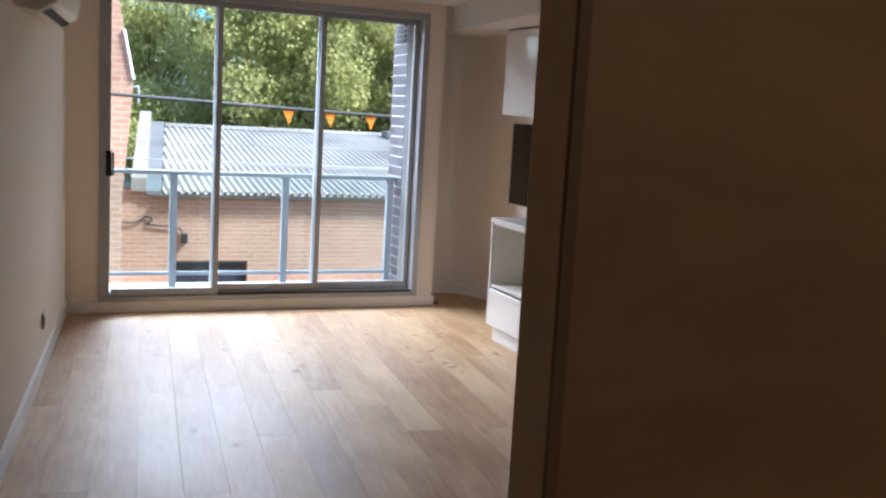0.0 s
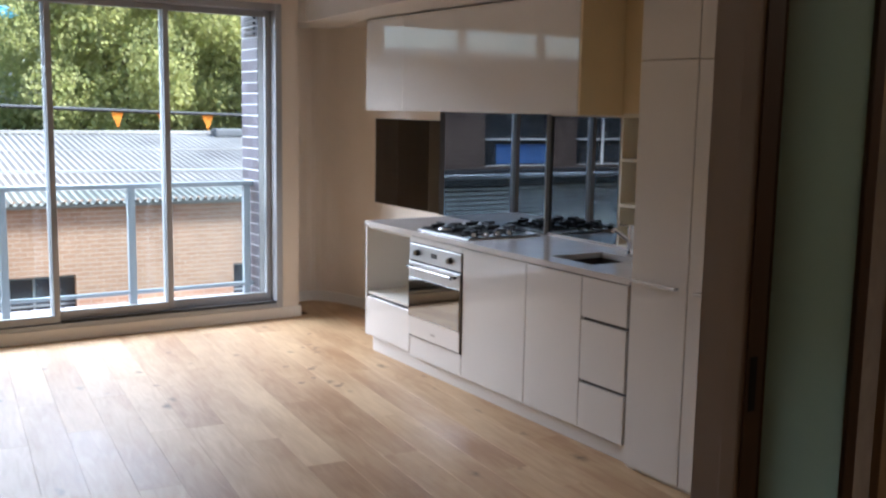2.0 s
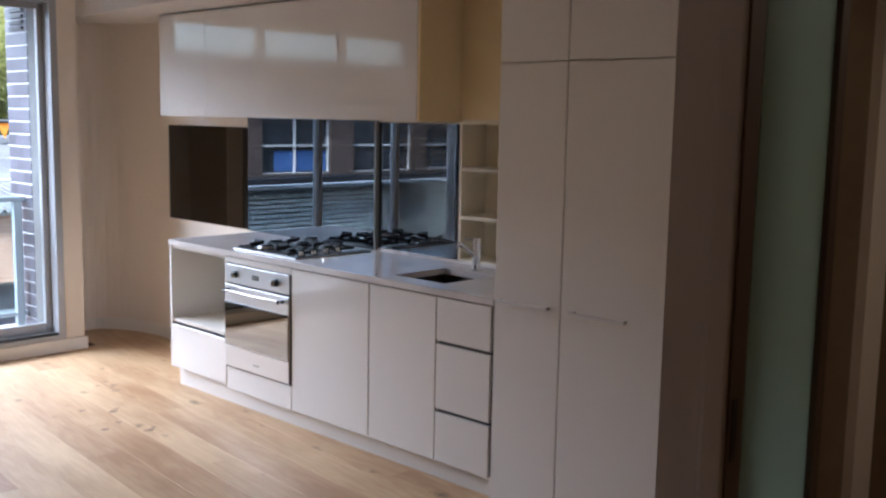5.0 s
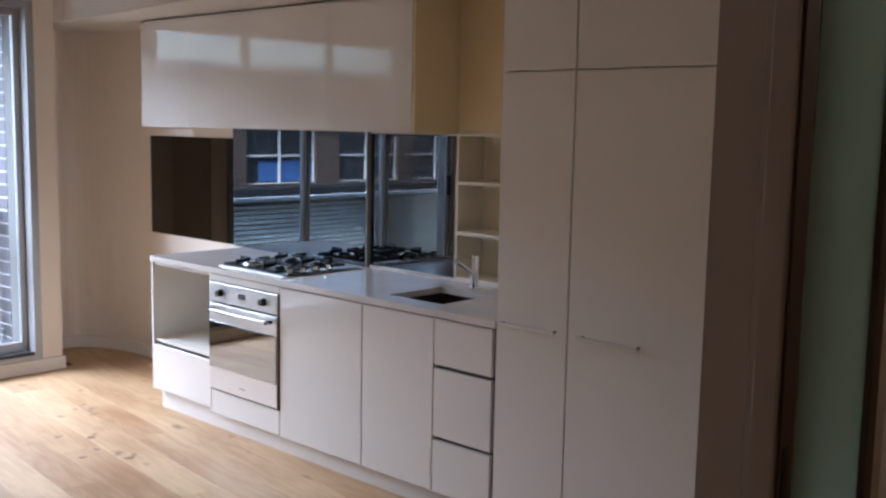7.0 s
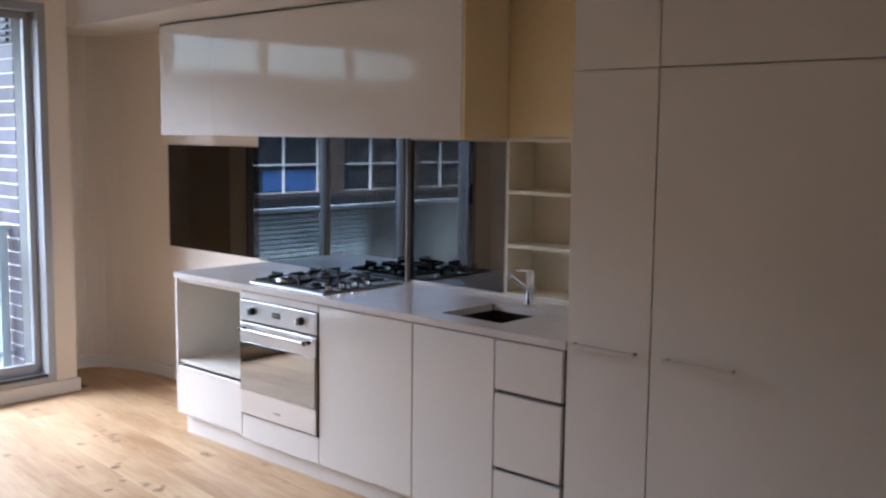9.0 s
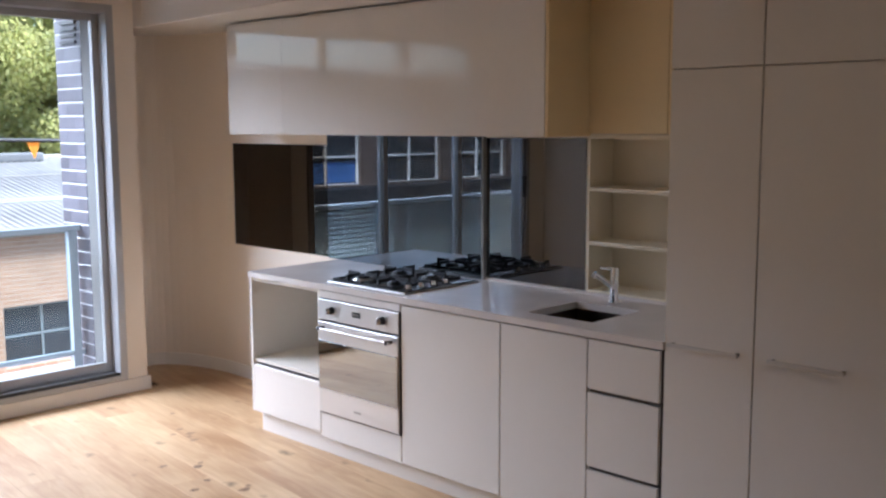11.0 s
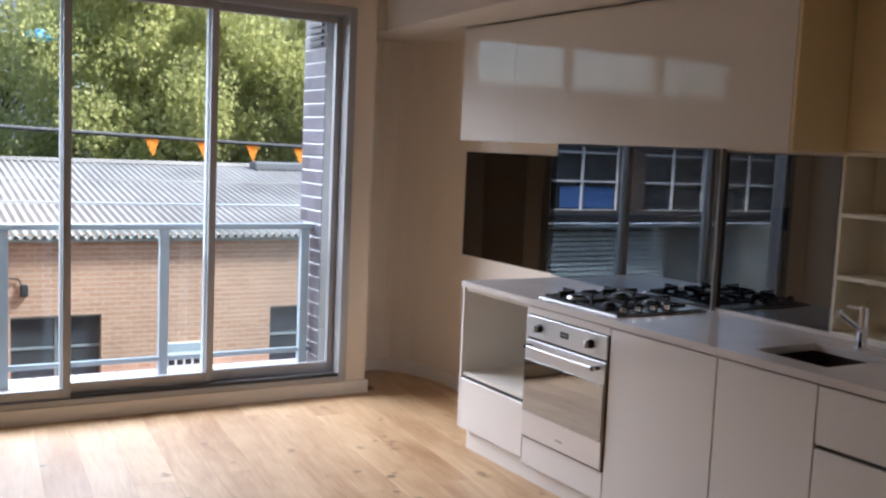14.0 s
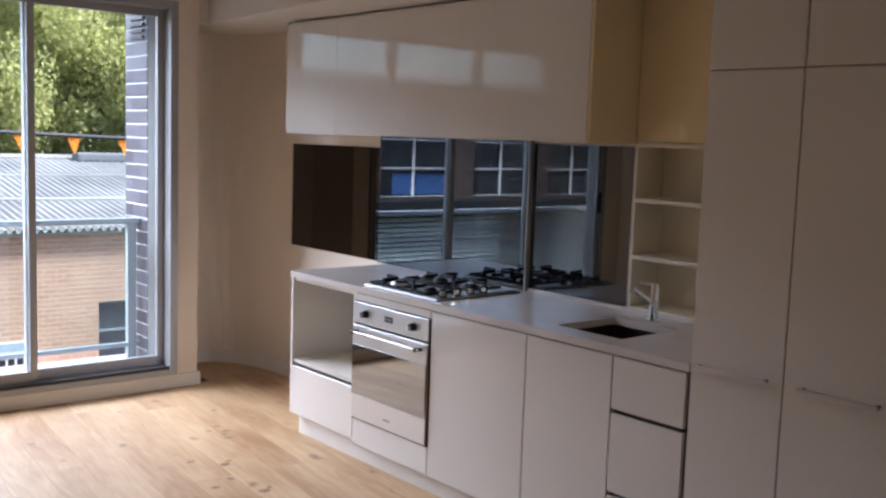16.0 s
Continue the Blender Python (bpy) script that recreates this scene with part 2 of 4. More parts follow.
M_STEEL = surface("brushed_steel", (0.62, 0.61, 0.60), 0.36, 0.9, grain=300, vary=0.06, stretch=(1, 0.05, 1))
M_CHROME = surface("chrome", (0.82, 0.82, 0.82), 0.06, 1.0, vary=0.02)
M_BLACK = surface("black_enamel", (0.012, 0.012, 0.013), 0.35, grain=200, vary=0.2)
M_IRON = surface("cast_iron", (0.012, 0.012, 0.013), 0.55, grain=300, vary=0.25, bump=0.2)
M_OVENGLASS = surface("dark_oven_glass", (0.27, 0.262, 0.245), 0.03, 1.0, grain=6, vary=0.04)
# dark colour that stands for shade in cabinet gaps and recesses
M_GAP = surface("dark_shadow_gap", (0.10, 0.09, 0.085), 0.6, vary=0.1)
M_SINK = surface("sink_steel", (0.10, 0.075, 0.06), 0.3, 0.8, grain=200, vary=0.1)
M_TIMBER = oak("brown_timber_veneer", (0.15, 0.10, 0.058), (0.23, 0.165, 0.10), 90, 0.45)
# brown lining lightened in colour to look lit on its dim side
M_LITJAMB = oak("lit_timber_lining", (0.44, 0.34, 0.24), (0.54, 0.43, 0.31), 90, 0.45)
M_DARKWOOD = surface("dark_stained_timber", (0.10, 0.06, 0.038), 0.5, grain=60, vary=0.2, stretch=(1, 1, 0.1))
M_FROST = frosted("frosted_green_glass", (0.50, 0.60, 0.53))
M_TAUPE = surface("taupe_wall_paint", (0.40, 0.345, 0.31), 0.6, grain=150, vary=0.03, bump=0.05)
M_HALL = surface("beige_hall_paint", (0.60, 0.53, 0.45), 0.6, grain=150, vary=0.03, bump=0.05)
# the window's aluminium with daylight painted in as a paler colour
M_DAYLITALU = surface("daylit_aluminium", (0.66, 0.69, 0.73), 0.35, 0.2, grain=200, vary=0.04)
M_PLASTIC = surface("white_plastic", (0.75, 0.72, 0.66), 0.35, grain=80, vary=0.02)
M_GREYPLASTIC = surface("grey_plastic", (0.30, 0.29, 0.27), 0.4, vary=0.05)
M_DARKBRICK = surface("dark_glazed_brick", (0.115, 0.11, 0.13), 0.35, grain=60, vary=0.25, stain=9, random=0.25)
M_MORTAR = surface("pale_mortar", (0.62, 0.62, 0.63), 0.9, grain=150, vary=0.1, bump=0.3)
M_BRICK = brick_wall_material("orange_brickwork", (0.45, 0.262, 0.172), (0.39, 0.212, 0.135), (0.48, 0.35, 0.27))
# brick for the shaded walls, the shade put into its dark colour
M_BRICKSHADE = brick_wall_material("shaded_red_brickwork", (0.096, 0.063, 0.048), (0.074, 0.048, 0.038), (0.11, 0.092, 0.08))
M_ROOF = surface("weathered_fibre_cement_roof", (0.37, 0.355, 0.33), 0.85, grain=14, vary=0.32, stain=0.7, bump=0.2)
M_ASPHALT = surface("asphalt", (0.055, 0.054, 0.053), 0.9, grain=90, vary=0.25, bump=0.3)
M_BARK = surface("bark", (0.12, 0.09, 0.065), 0.9, grain=25, vary=0.35, bump=0.6, stretch=(1, 1, 0.2))
M_LEAF = leafy("leaves", (0.375, 0.405, 0.14), (0.61, 0.585, 0.26))
M_PANE = surface("dark_window_pane", (0.035, 0.04, 0.05), 0.06, grain=3, vary=0.2)
M_WHITEPAINT = surface("white_exterior_paint", (0.80, 0.80, 0.78), 0.5, grain=30, vary=0.06)
M_BLUE = surface("blue_sheet", (0.06, 0.13, 0.32), 0.6, grain=10, vary=0.25)
M_FLAG = surface("orange_flag_cloth", (0.85, 0.37, 0.05), 0.8, grain=200, vary=0.1)
M_CABLE = surface("black_cable", (0.02, 0.02, 0.022), 0.6, vary=0.1)
M_CONCRETE = surface("pale_tile_ledge", (0.44, 0.385, 0.375), 0.7, grain=40, vary=0.12, bump=0.2)
M_PARAPET = surface("stained_cement", (0.24, 0.215, 0.185), 0.9, grain=30, vary=0.3, bump=0.3)
M_LEAD = surface("weathered_lead", (0.13, 0.135, 0.14), 0.7, grain=20, vary=0.3)
M_FARWALL = surface("blue_grey_render", (0.20, 0.22, 0.235), 0.8, grain=8, vary=0.15)


# ---- mesh helpers ----
def cuboid(bm, x0, x1, y0, y1, z0, z1, m=None):
    vs = bmesh.ops.create_cube(bm, size=1.0)["verts"]
    for v in vs:
        v.co = Vector(((x0 + x1) / 2 + v.co.x * (x1 - x0), (y0 + y1) / 2 + v.co.y * (y1 - y0), (z0 + z1) / 2 + v.co.z * (z1 - z0)))
    if m is not None:
        bmesh.ops.transform(bm, matrix=m, verts=vs)
    return vs


def block(x0, x1, y0, y1, z0, z1, bevel=0.0, seg=2):
    bm = bmesh.new()
    cuboid(bm, x0, x1, y0, y1, z0, z1)
    if bevel:
        bmesh.ops.bevel(bm, geom=bm.edges[:], offset=bevel, segments=seg, profile=0.5, affect="EDGES")
    return bm


def rod(bm, p, q, r0, r1=None, seg=10, caps=True):
    p, q = Vector(p), Vector(q)
    r1 = r0 if r1 is None else r1
    d = q - p
    m = Matrix.Translation((p + q) / 2) @ d.to_track_quat("Z", "Y").to_matrix().to_4x4()
    return bmesh.ops.create_cone(bm, cap_ends=caps, segments=seg, radius1=r0, radius2=r1, depth=d.length, matrix=m)["verts"]


def tube(points, r, seg=8):
    bm = bmesh.new()
    for p, q in zip(points, points[1:]):
        rod(bm, p, q, r, seg=seg)
    return bm


def mesh_of(name, bm, material, smooth=False):
    me = bpy.data.meshes.new(name)
    bmesh.ops.recalc_face_normals(bm, faces=bm.faces[:])
    bm.to_mesh(me)
    bm.free()
    me.materials.append(material)
    if smooth:
        me.shade_smooth()
        me.set_sharp_from_angle(angle=radians(40))
    return me


def part(name, bm, material, parent, label="", smooth=False):
    ob = new(name, mesh_of(name, bm, material, smooth))
    if parent:
        ob.parent = parent
        ob.matrix_parent_inverse = Matrix.Translation(parent.location).inverted() if parent.parent is None else Matrix.Identity(4)
    return tagged(ob, label)


def thing(name, label, category, at=(0, 0, 0), group="", kind=""):
    ob = new(name)
    ob.location = at
    ob.empty_display_size = 0.1
    bpy.context.view_layer.update()
    return tagged(ob, label, category, group, kind)


def setting(name, bm, material, label, category):
    return tagged(new(name, mesh_of(name, bm, material)), label, category, kind="structure")


def joined(blocks):
    bm = bmesh.new()
    for b in blocks:
        cuboid(bm, *b)
    return bm


def prism(corners, z0, z1):
    """An upright prism over a plan outline."""
    bm = bmesh.new()
    lo = [bm.verts.new((x, y, z0)) for x, y in corners]
    hi = [bm.verts.new((x, y, z1)) for x, y in corners]
    bm.faces.new(lo)
    bm.faces.new(hi)
    k = len(corners)
    for i in range(k):
        bm.faces.new((lo[i], lo[(i + 1) % k], hi[(i + 1) % k], hi[i]))
    return bm


# ---- plan: kitchen fronts on x = 0, window wall on y = 1.25 ----
CEIL = 2.5
WIN = (-2.63, -0.082, 0.086, 2.42)
SK = math.tan(radians(5.9))


def left_x(y):
    return -2.86 + SK * (y - 1.25)


# rounded corner of the alcove beside the window
ALCOVE = [(0.385 + 0.28 * math.cos(a), 1.14 + 0.66 * math.sin(a)) for a in [math.pi / 2 * k / 12 for k in range(11, 0, -1)]]
# window wall with its opening
wx0, wx1, wz0, wz1 = WIN
setting("wall_north", joined([(-3.3, wx0, 1.25, 1.45, 0, CEIL), (wx1, 0.06, 1.25, 1.45, 0, CEIL), (wx0, wx1, 1.25, 1.45, 0, wz0), (wx0, wx1, 1.25, 1.45, wz1, CEIL)]), M_WALL, "white painted wall around the sliding window", "wall")
setting("wall_alcove", prism([(-0.05, 1.80), (0.385, 1.80)] + ALCOVE + [(0.665, 0.9), (0.85, 0.9), (0.85, 1.98), (-0.05, 1.98)], 0, CEIL), M_WALL, "white painted alcove wall with a rounded corner", "wall")
setting("wall_alcove_return", joined([(-0.05, 0.05, 1.45, 1.80, 0, CEIL)]), M_WALL, "white painted return wall of the alcove", "wall")
setting("wall_east", joined([(0.665, 0.85, -1.77, 0.9, 0, CEIL), (0.665, 0.85, -2.62, -1.77, 0, 0.905), (0.665, 0.85, -2.62, -1.77, 1.645, CEIL), (0.86, 0.95, -2.7, -1.7, 0.9, 1.7), (0.665, 0.85, -3.9, -2.62, 0, CEIL)]), M_WALL, "white painted wall behind the kitchen", "wall")
setting("wall_west", prism([(left_x(1.4), 1.4), (left_x(-2.69), -2.69), (left_x(-2.69) - 0.2, -2.69), (left_x(1.4) - 0.2, 1.4)], 0, CEIL), M_WALL, "white painted long side wall", "wall")
setting("wall_west_hall", prism([(left_x(-2.69), -2.69), (left_x(-7.8), -7.8), (left_x(-7.8) - 0.2, -7.8), (left_x(-2.69) - 0.2, -2.69)], 0, CEIL), M_HALL, "beige painted side wall of the hall", "wall")
setting("wall_west_nib", prism([(-3.6, -2.75), (-3.21, -2.75), (-3.21, -2.63), (-3.6, -2.63)], 0, CEIL), M_WALL, "white painted wall nib", "wall")
setting("wall_hall", joined([(-2.578, -1.1, -5.67, -5.58, 0, CEIL)]), M_TIMBER, "brown timber veneer hall partition", "wall")
setting("wall_hall_head", joined([(-3.7, -2.578, -5.67, -5.58, 2.28, CEIL)]), M_WALL, "white wall over the hall opening", "wall")
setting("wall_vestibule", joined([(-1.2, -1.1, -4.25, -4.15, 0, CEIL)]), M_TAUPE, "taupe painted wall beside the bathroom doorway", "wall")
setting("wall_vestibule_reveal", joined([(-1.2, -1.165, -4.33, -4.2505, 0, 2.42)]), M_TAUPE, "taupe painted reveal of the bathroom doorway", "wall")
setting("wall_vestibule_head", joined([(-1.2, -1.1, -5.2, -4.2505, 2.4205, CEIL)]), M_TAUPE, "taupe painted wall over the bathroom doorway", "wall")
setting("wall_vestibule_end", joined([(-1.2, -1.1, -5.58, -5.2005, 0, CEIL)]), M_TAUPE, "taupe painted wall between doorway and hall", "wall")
setting("wall_pantry_side", prism([(-0.02, -3.93), (0.0, -3.80), (0.7, -3.80), (0.7, -3.86), (0.06, -3.86), (0.04, -3.93)], 0, CEIL), M_TIMBER, "brown timber panel wall beside the pantry", "wall")
setting("wall_bath", joined([(0.85, 0.95, -7.0, -3.7, 0, CEIL), (-1.1, 0.95, -7.1, -7.0, 0, CEIL)]), M_TIMBER, "dim brown back wall of the bathroom", "wall")
setting("wall_south", joined([(-4.1, -1.1, -7.9, -7.8, 0, CEIL), (-1.2, -1.1, -7.8, -5.67, 0, CEIL)]), M_WALL, "white painted end wall of the hall", "wall")
setting("ceiling", joined([(-4.2, 0.95, -7.9, 1.98, CEIL, CEIL + 0.15)]), M_CEIL, "flat white ceiling, its paint darkened for the dim light", "ceiling")
setting("bulkhead", prism([(0.06, 1.80), (0.06, 1.27), (0.12, 1.25), (0.12 - SK * 5.05, -3.80), (0.665, -3.80), (0.665, 1.14)] + ALCOVE[::-1] + [(0.385, 1.80)], 2.30, CEIL), M_CEIL, "white plasterboard bulkhead over the kitchen, darkened like the ceiling", "bulkhead")
setting("trim", joined([(-2.84, 0.075, 1.232, 1.25, 0.0, 0.085), (0.06, 0.075, 1.25, 1.45, 0, 0.085), (-0.06, 0.41, 1.785, 1.80, 0, 0.085)]), M_TRIM, "white painted skirting under the window", "skirting")
setting("baseboard", prism([(left_x(1.232), 1.232), (left_x(-2.63), -2.63), (left_x(-2.63) + 0.016, -2.63), (left_x(1.232) + 0.016, 1.232)], 0, 0.10), M_TRIM, "white painted skirting along the side wall", "skirting")
setting("baseboard_alcove", prism([(0.385, 1.80)] + ALCOVE + [(0.665, 0.02), (0.65, 0.02)] + [(x - 0.013, y - 0.008) for x, y in reversed(ALCOVE)] + [(0.38, 1.785)], 0, 0.085), M_TRIM, "white painted skirting in the alcove", "skirting")
setting("subfloor", joined([(-4.1, 0.95, -7.9, 1.98, -0.20, -0.012)]), M_JOINT, "dark floor base under the boards", "floor")

# bathroom doorway: architrave, jamb, open frosted door
frame_b = thing("door_frame", "taupe architrave and dark jamb of the bathroom doorway", "door frame", (-1.15, -4.3, 0), kind="structure")
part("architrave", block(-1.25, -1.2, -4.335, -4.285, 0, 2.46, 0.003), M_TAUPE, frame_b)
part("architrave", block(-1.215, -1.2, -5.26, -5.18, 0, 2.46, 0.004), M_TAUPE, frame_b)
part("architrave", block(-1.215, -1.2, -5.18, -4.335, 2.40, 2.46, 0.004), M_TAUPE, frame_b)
part("jamb", block(-1.234, -1.176, -4.342, -4.3355, 0, 2.41), M_DARKWOOD, frame_b, "dark stained timber jamb")
part("jamb", block(-1.2, -1.1, -5.2, -5.185, 0, 2.41), M_DARKWOOD, frame_b, "dark stained timber jamb")
part("strike_plate", block(-1.225, -1.2, -4.3445, -4.3422, 0.93, 1.07, 0.001), M_BLACK, frame_b, "black strike plate")
leaf = thing("bathroom_door", "open frosted glass door in a slim dark frame", "door", (-1.160, -4.322, 0.01))
part("stile", block(0, 0.005, -0.012, 0, 0, 2.38, 0.001), M_DARKWOOD, leaf)
part("stile", block(0.30, 0.34, -0.03, 0, 0, 2.38, 0.003), M_DARKWOOD, leaf)
part("rail", block(0.005, 0.30, -0.022, 0, 2.31, 2.38, 0.003), M_DARKWOOD, leaf)
part("rail", block(0.005, 0.30, -0.022, 0, 0, 0.08, 0.003), M_DARKWOOD, leaf)
part("pane", block(0.005, 0.30, -0.014, -0.004, 0.08, 2.31), M_FROST, leaf, "frosted greenish glass pane")
for ob in leaf.children:
    ob.matrix_parent_inverse = Matrix.Identity(4)
leaf.rotation_euler = (0, 0, radians(-4))

# hall opening lining
lining = thing("opening_lining", "brown timber lining of the hall opening", "door frame", (-2.6, -5.62, 0), kind="structure")
# jamb in the lightened brown that stands in for light on the reveal
part("jamb", block(-2.593, -2.5785, -5.668, -5.595, 0, 2.28, 0.002), M_LITJAMB, lining)
part("stop", block(-2.5925, -2.579, -5.676, -5.6685, 0, 2.28, 0.001), M_DARKWOOD, lining, "dark edge strip")


# ---- sliding window ----
def sliding_window():
    w = thing("window_1", "tall three-panel sliding window in grey aluminium", "window", (-1.36, 1.3, wz0), kind="structure")
    fr = 0.05
    part("frame_jamb", block(wx0, wx0 + fr, 1.235, 1.40, wz0, wz1, 0.004), M_ALU, w)
    part("frame_jamb", block(wx1 - fr, wx1, 1.235, 1.40, wz0, wz1, 0.004), M_ALU, w)
    # added strip, pale to show daylight on the jamb's outer side
    part("jamb_liner", block(wx0 + fr + 0.0005, wx0 + fr + 0.006, 1.385, 1.402, wz0 + 0.05, wz1 - fr), M_DAYLITALU, w, "added frame edge, paled as if daylit")
    part("frame_head", block(wx0 + fr, wx1 - fr, 1.235, 1.40, wz1 - fr, wz1, 0.004), M_ALU, w)
    part("frame_sill", block(wx0 + fr, wx1 - fr, 1.235, 1.40, wz0, wz0 + 0.035, 0.004), M_ALU, w)
    for k in range(3):
        part("track", block(wx0 + fr, wx1 - fr, 1.262 + 0.042 * k, 1.268 + 0.042 * k, wz0 + 0.035, wz0 + 0.05), M_ALU, w)
    a, b = wx0 + fr, wx1 - fr
    third = (b - a) / 3
    edges = ((a, a + third + 0.02, 1.275), (a + third - 0.02, a + 2 * third + 0.02, 1.315), (a + 2 * third - 0.02, b, 1.355))
    for k, (x0, x1, y) in enumerate(edges):
        s = 0.042
        bot = 0.07 if k else 0.05
        z0, z1 = wz0 + 0.042, wz1 - fr
        # inner stiles reach further left and are paled for the daylight on them
        part("sash", block(x0 - (0.012 if k else 0), x0 + (s if k else 0.03), y - 0.018, y + 0.018, z0, z1, 0.003), M_DAYLITALU if k else M_ALU, w, "aluminium stile paled as if daylit" if k else "")
        part("stile", block(x1 - s, x1, y - 0.018, y + 0.018, z0, z1, 0.003), M_ALU, w)
        part("top_rail", block(x0 + s, x1 - s, y - 0.018, y + 0.018, z1 - 0.045, z1, 0.003), M_ALU, w)
        part("bottom_rail", block(x0 + s, x1 - s, y - 0.018, y + 0.018, z0, z0 + bot, 0.003), M_ALU, w)
        pane = part("pane", block(x0 + 0.02, x1 - 0.02, y - 0.003, y + 0.003, z0 + 0.02, z1 - 0.02), M_GLASS, w, "clear glass pane")
        pane.visible_shadow = False
    # black line along the sill beneath the second and third sash
    part("seal", block(a + third + 0.021, b, 1.246, 1.2615, wz0 + 0.0352, wz0 + 0.052), M_BLACK, w, "black strip beneath the two right sashes")
    hx = a + 0.02
    handle = part("handle", block(hx - 0.03, hx + 0.02, 1.235, 1.257, 1.03, 1.22, 0.006), M_BLACK, w, "black window handle")
    part("grip", block(hx + 0.02, hx + 0.034, 1.20, 1.215, 1.04, 1.21, 0.004), M_BLACK, handle)
    part("grip_end", block(hx + 0.012, hx + 0.034, 1.20, 1.245, 1.195, 1.21, 0.003), M_BLACK, handle)
    part("grip_end", block(hx + 0.012, hx + 0.034, 1.20, 1.245, 1.04, 1.055, 0.003), M_BLACK, handle)


sliding_window()

# ---- balcony rail, ledge, pier ----
rail = thing("balcony_rail", "pale grey metal balustrade with clear glass panels", "balustrade", (-1.3, 1.6, 0.12))
part("handrail", block(-2.95, -0.15, 1.57, 1.63, 1.027, 1.062, 0.006), M_RAIL, rail)
part("bottom_rail", block(-2.95, -0.17, 1.585, 1.615, 0.22, 0.25, 0.004), M_RAIL, rail)
for x in (-2.93, -2.05, -1.15, -0.24):
    part("post", block(x - 0.028, x + 0.028, 1.578, 1.622, 0.12, 1.027, 0.004), M_RAIL, rail)
for x0, x1 in ((-2.9, -2.08), (-2.02, -1.18), (-1.12, -0.27)):
    g = part("glass_panel", block(x0, x1, 1.596, 1.604, 0.25, 1.02), M_RAILGLASS, rail, "clear glass panel")
    g.visible_shadow = False
setting("ledge", joined([(-3.3, -0.19, 1.42, 1.85, -0.1, 0.105)]), M_CONCRETE, "pale tiled balcony ledge", "ledge")
ledge = bpy.data.objects["ledge"]
tile_mesh = mesh_of("tile", block(-0.117, 0.117, 0, 0.40, 0, 0.012, 0.003, 1), M_CONCRETE)
for k in range(12):
    t = new("tile", tile_mesh)
    t.parent = ledge
    t.location = (-2.95 + 0.243 * k, 1.43, 0.1055)
setting("wall_own_facade", joined([(-9, 9, 1.28, 1.44, -3.4, -0.21), (-9, -3.32, 1.28, 1.44, -0.21, 6), (0.96, 9, 1.28, 1.44, -0.21, 6), (-3.32, 0.96, 1.28, 1.44, 2.91, 6)]), M_CONCRETE, "outer wall of the apartment building", "wall")
setting("wall_slab", joined([(-4.2, 0.95, 1.45, 1.98, 2.5, 2.9)]), M_CONCRETE, "concrete slab edge over the balcony", "slab")

# ---- kitchen ----
KICK, TOP = 0.10, 0.865


def front(x, y0, y1, z0, z1, parent, name="door", label=""):
    """A gloss panel 18 mm thick, its face on x, from y0 (far) to y1 (near)."""
    return part(name, block(x, x + 0.018, y1 + 0.0015, y0 - 0.0015, z0, z1, 0.0015, 1), M_GLOSS, parent, label)


niche = thing("niche_cabinet", "white end cabinet with an open niche over a drawer", "cabinet", (0.3, -0.3, KICK))
part("end_panel", block(0.0, 0.64, -0.018, 0.0, KICK + 0.02, 0.868, 0.001), M_GLOSS, niche)
part("side", block(0.004, 0.64, -0.60, -0.584, KICK + 0.02, 0.868), M_CARCASS, niche)
part("shelf", block(0.012, 0.64, -0.584, -0.018, 0.40, 0.418), M_CARCASS, niche)
part("back", block(0.60, 0.62, -0.584, -0.018, 0.418, 0.85), M_CARCASS, niche)
part("top", block(0.012, 0.64, -0.584, -0.018, 0.85, 0.868), M_CARCASS, niche)
part("body", block(0.03, 0.62, -0.58, -0.02, KICK + 0.02, 0.385), M_GAP, niche)
front(0.0, -0.0195, -0.597, KICK + 0.02, 0.384, niche, "drawer_front")

oven_box = thing("oven_cabinet", "white oven housing cabinet", "cabinet", (0.3, -0.9, KICK))
part("body", block(0.03, 0.64, -1.198, -0.602, KICK, 0.866), M_CARCASS, oven_box)
front(0.0, -0.602, -1.198, KICK, 0.233, oven_box, "filler_panel")
front(0.0, -0.602, -1.198, 0.829, 0.864, oven_box, "filler_strip")

oven = thing("oven", "built-in stainless steel oven with a dark glass door", "oven", (0, -0.9, 0.2368))
part("control_panel", block(-0.008, 0.028, -1.194, -0.604, 0.7206, 0.8239, 0.003), M_STEEL, oven)
door = part("door", block(-0.012, 0.028, -1.194, -0.604, 0.2400, 0.7101, 0.004), M_STEEL, oven, "stainless steel oven door")
part("glass", block(-0.016, -0.011, -1.190, -0.608, 0.3633, 0.6131, 0.002), M_OVENGLASS, door, "dark reflecting oven glass")
part("badge", block(-0.0145, -0.012, -0.925, -0.875, 0.2822, 0.2906), M_GREYPLASTIC, door)
bm = bmesh.new()
rod(bm, (-0.045, -1.165, 0.6806), (-0.045, -0.635, 0.6806), 0.0062, seg=14)
part("handle", bm, M_STEEL, door, "thin round chrome handle bar", True)
for y in (-1.15, -0.65):
    bm = bmesh.new()
    rod(bm, (-0.052, y, 0.6806), (-0.01, y, 0.6806), 0.011, 0.008, seg=12)
    part("handle_post", bm, M_BLACK, door, smooth=True)
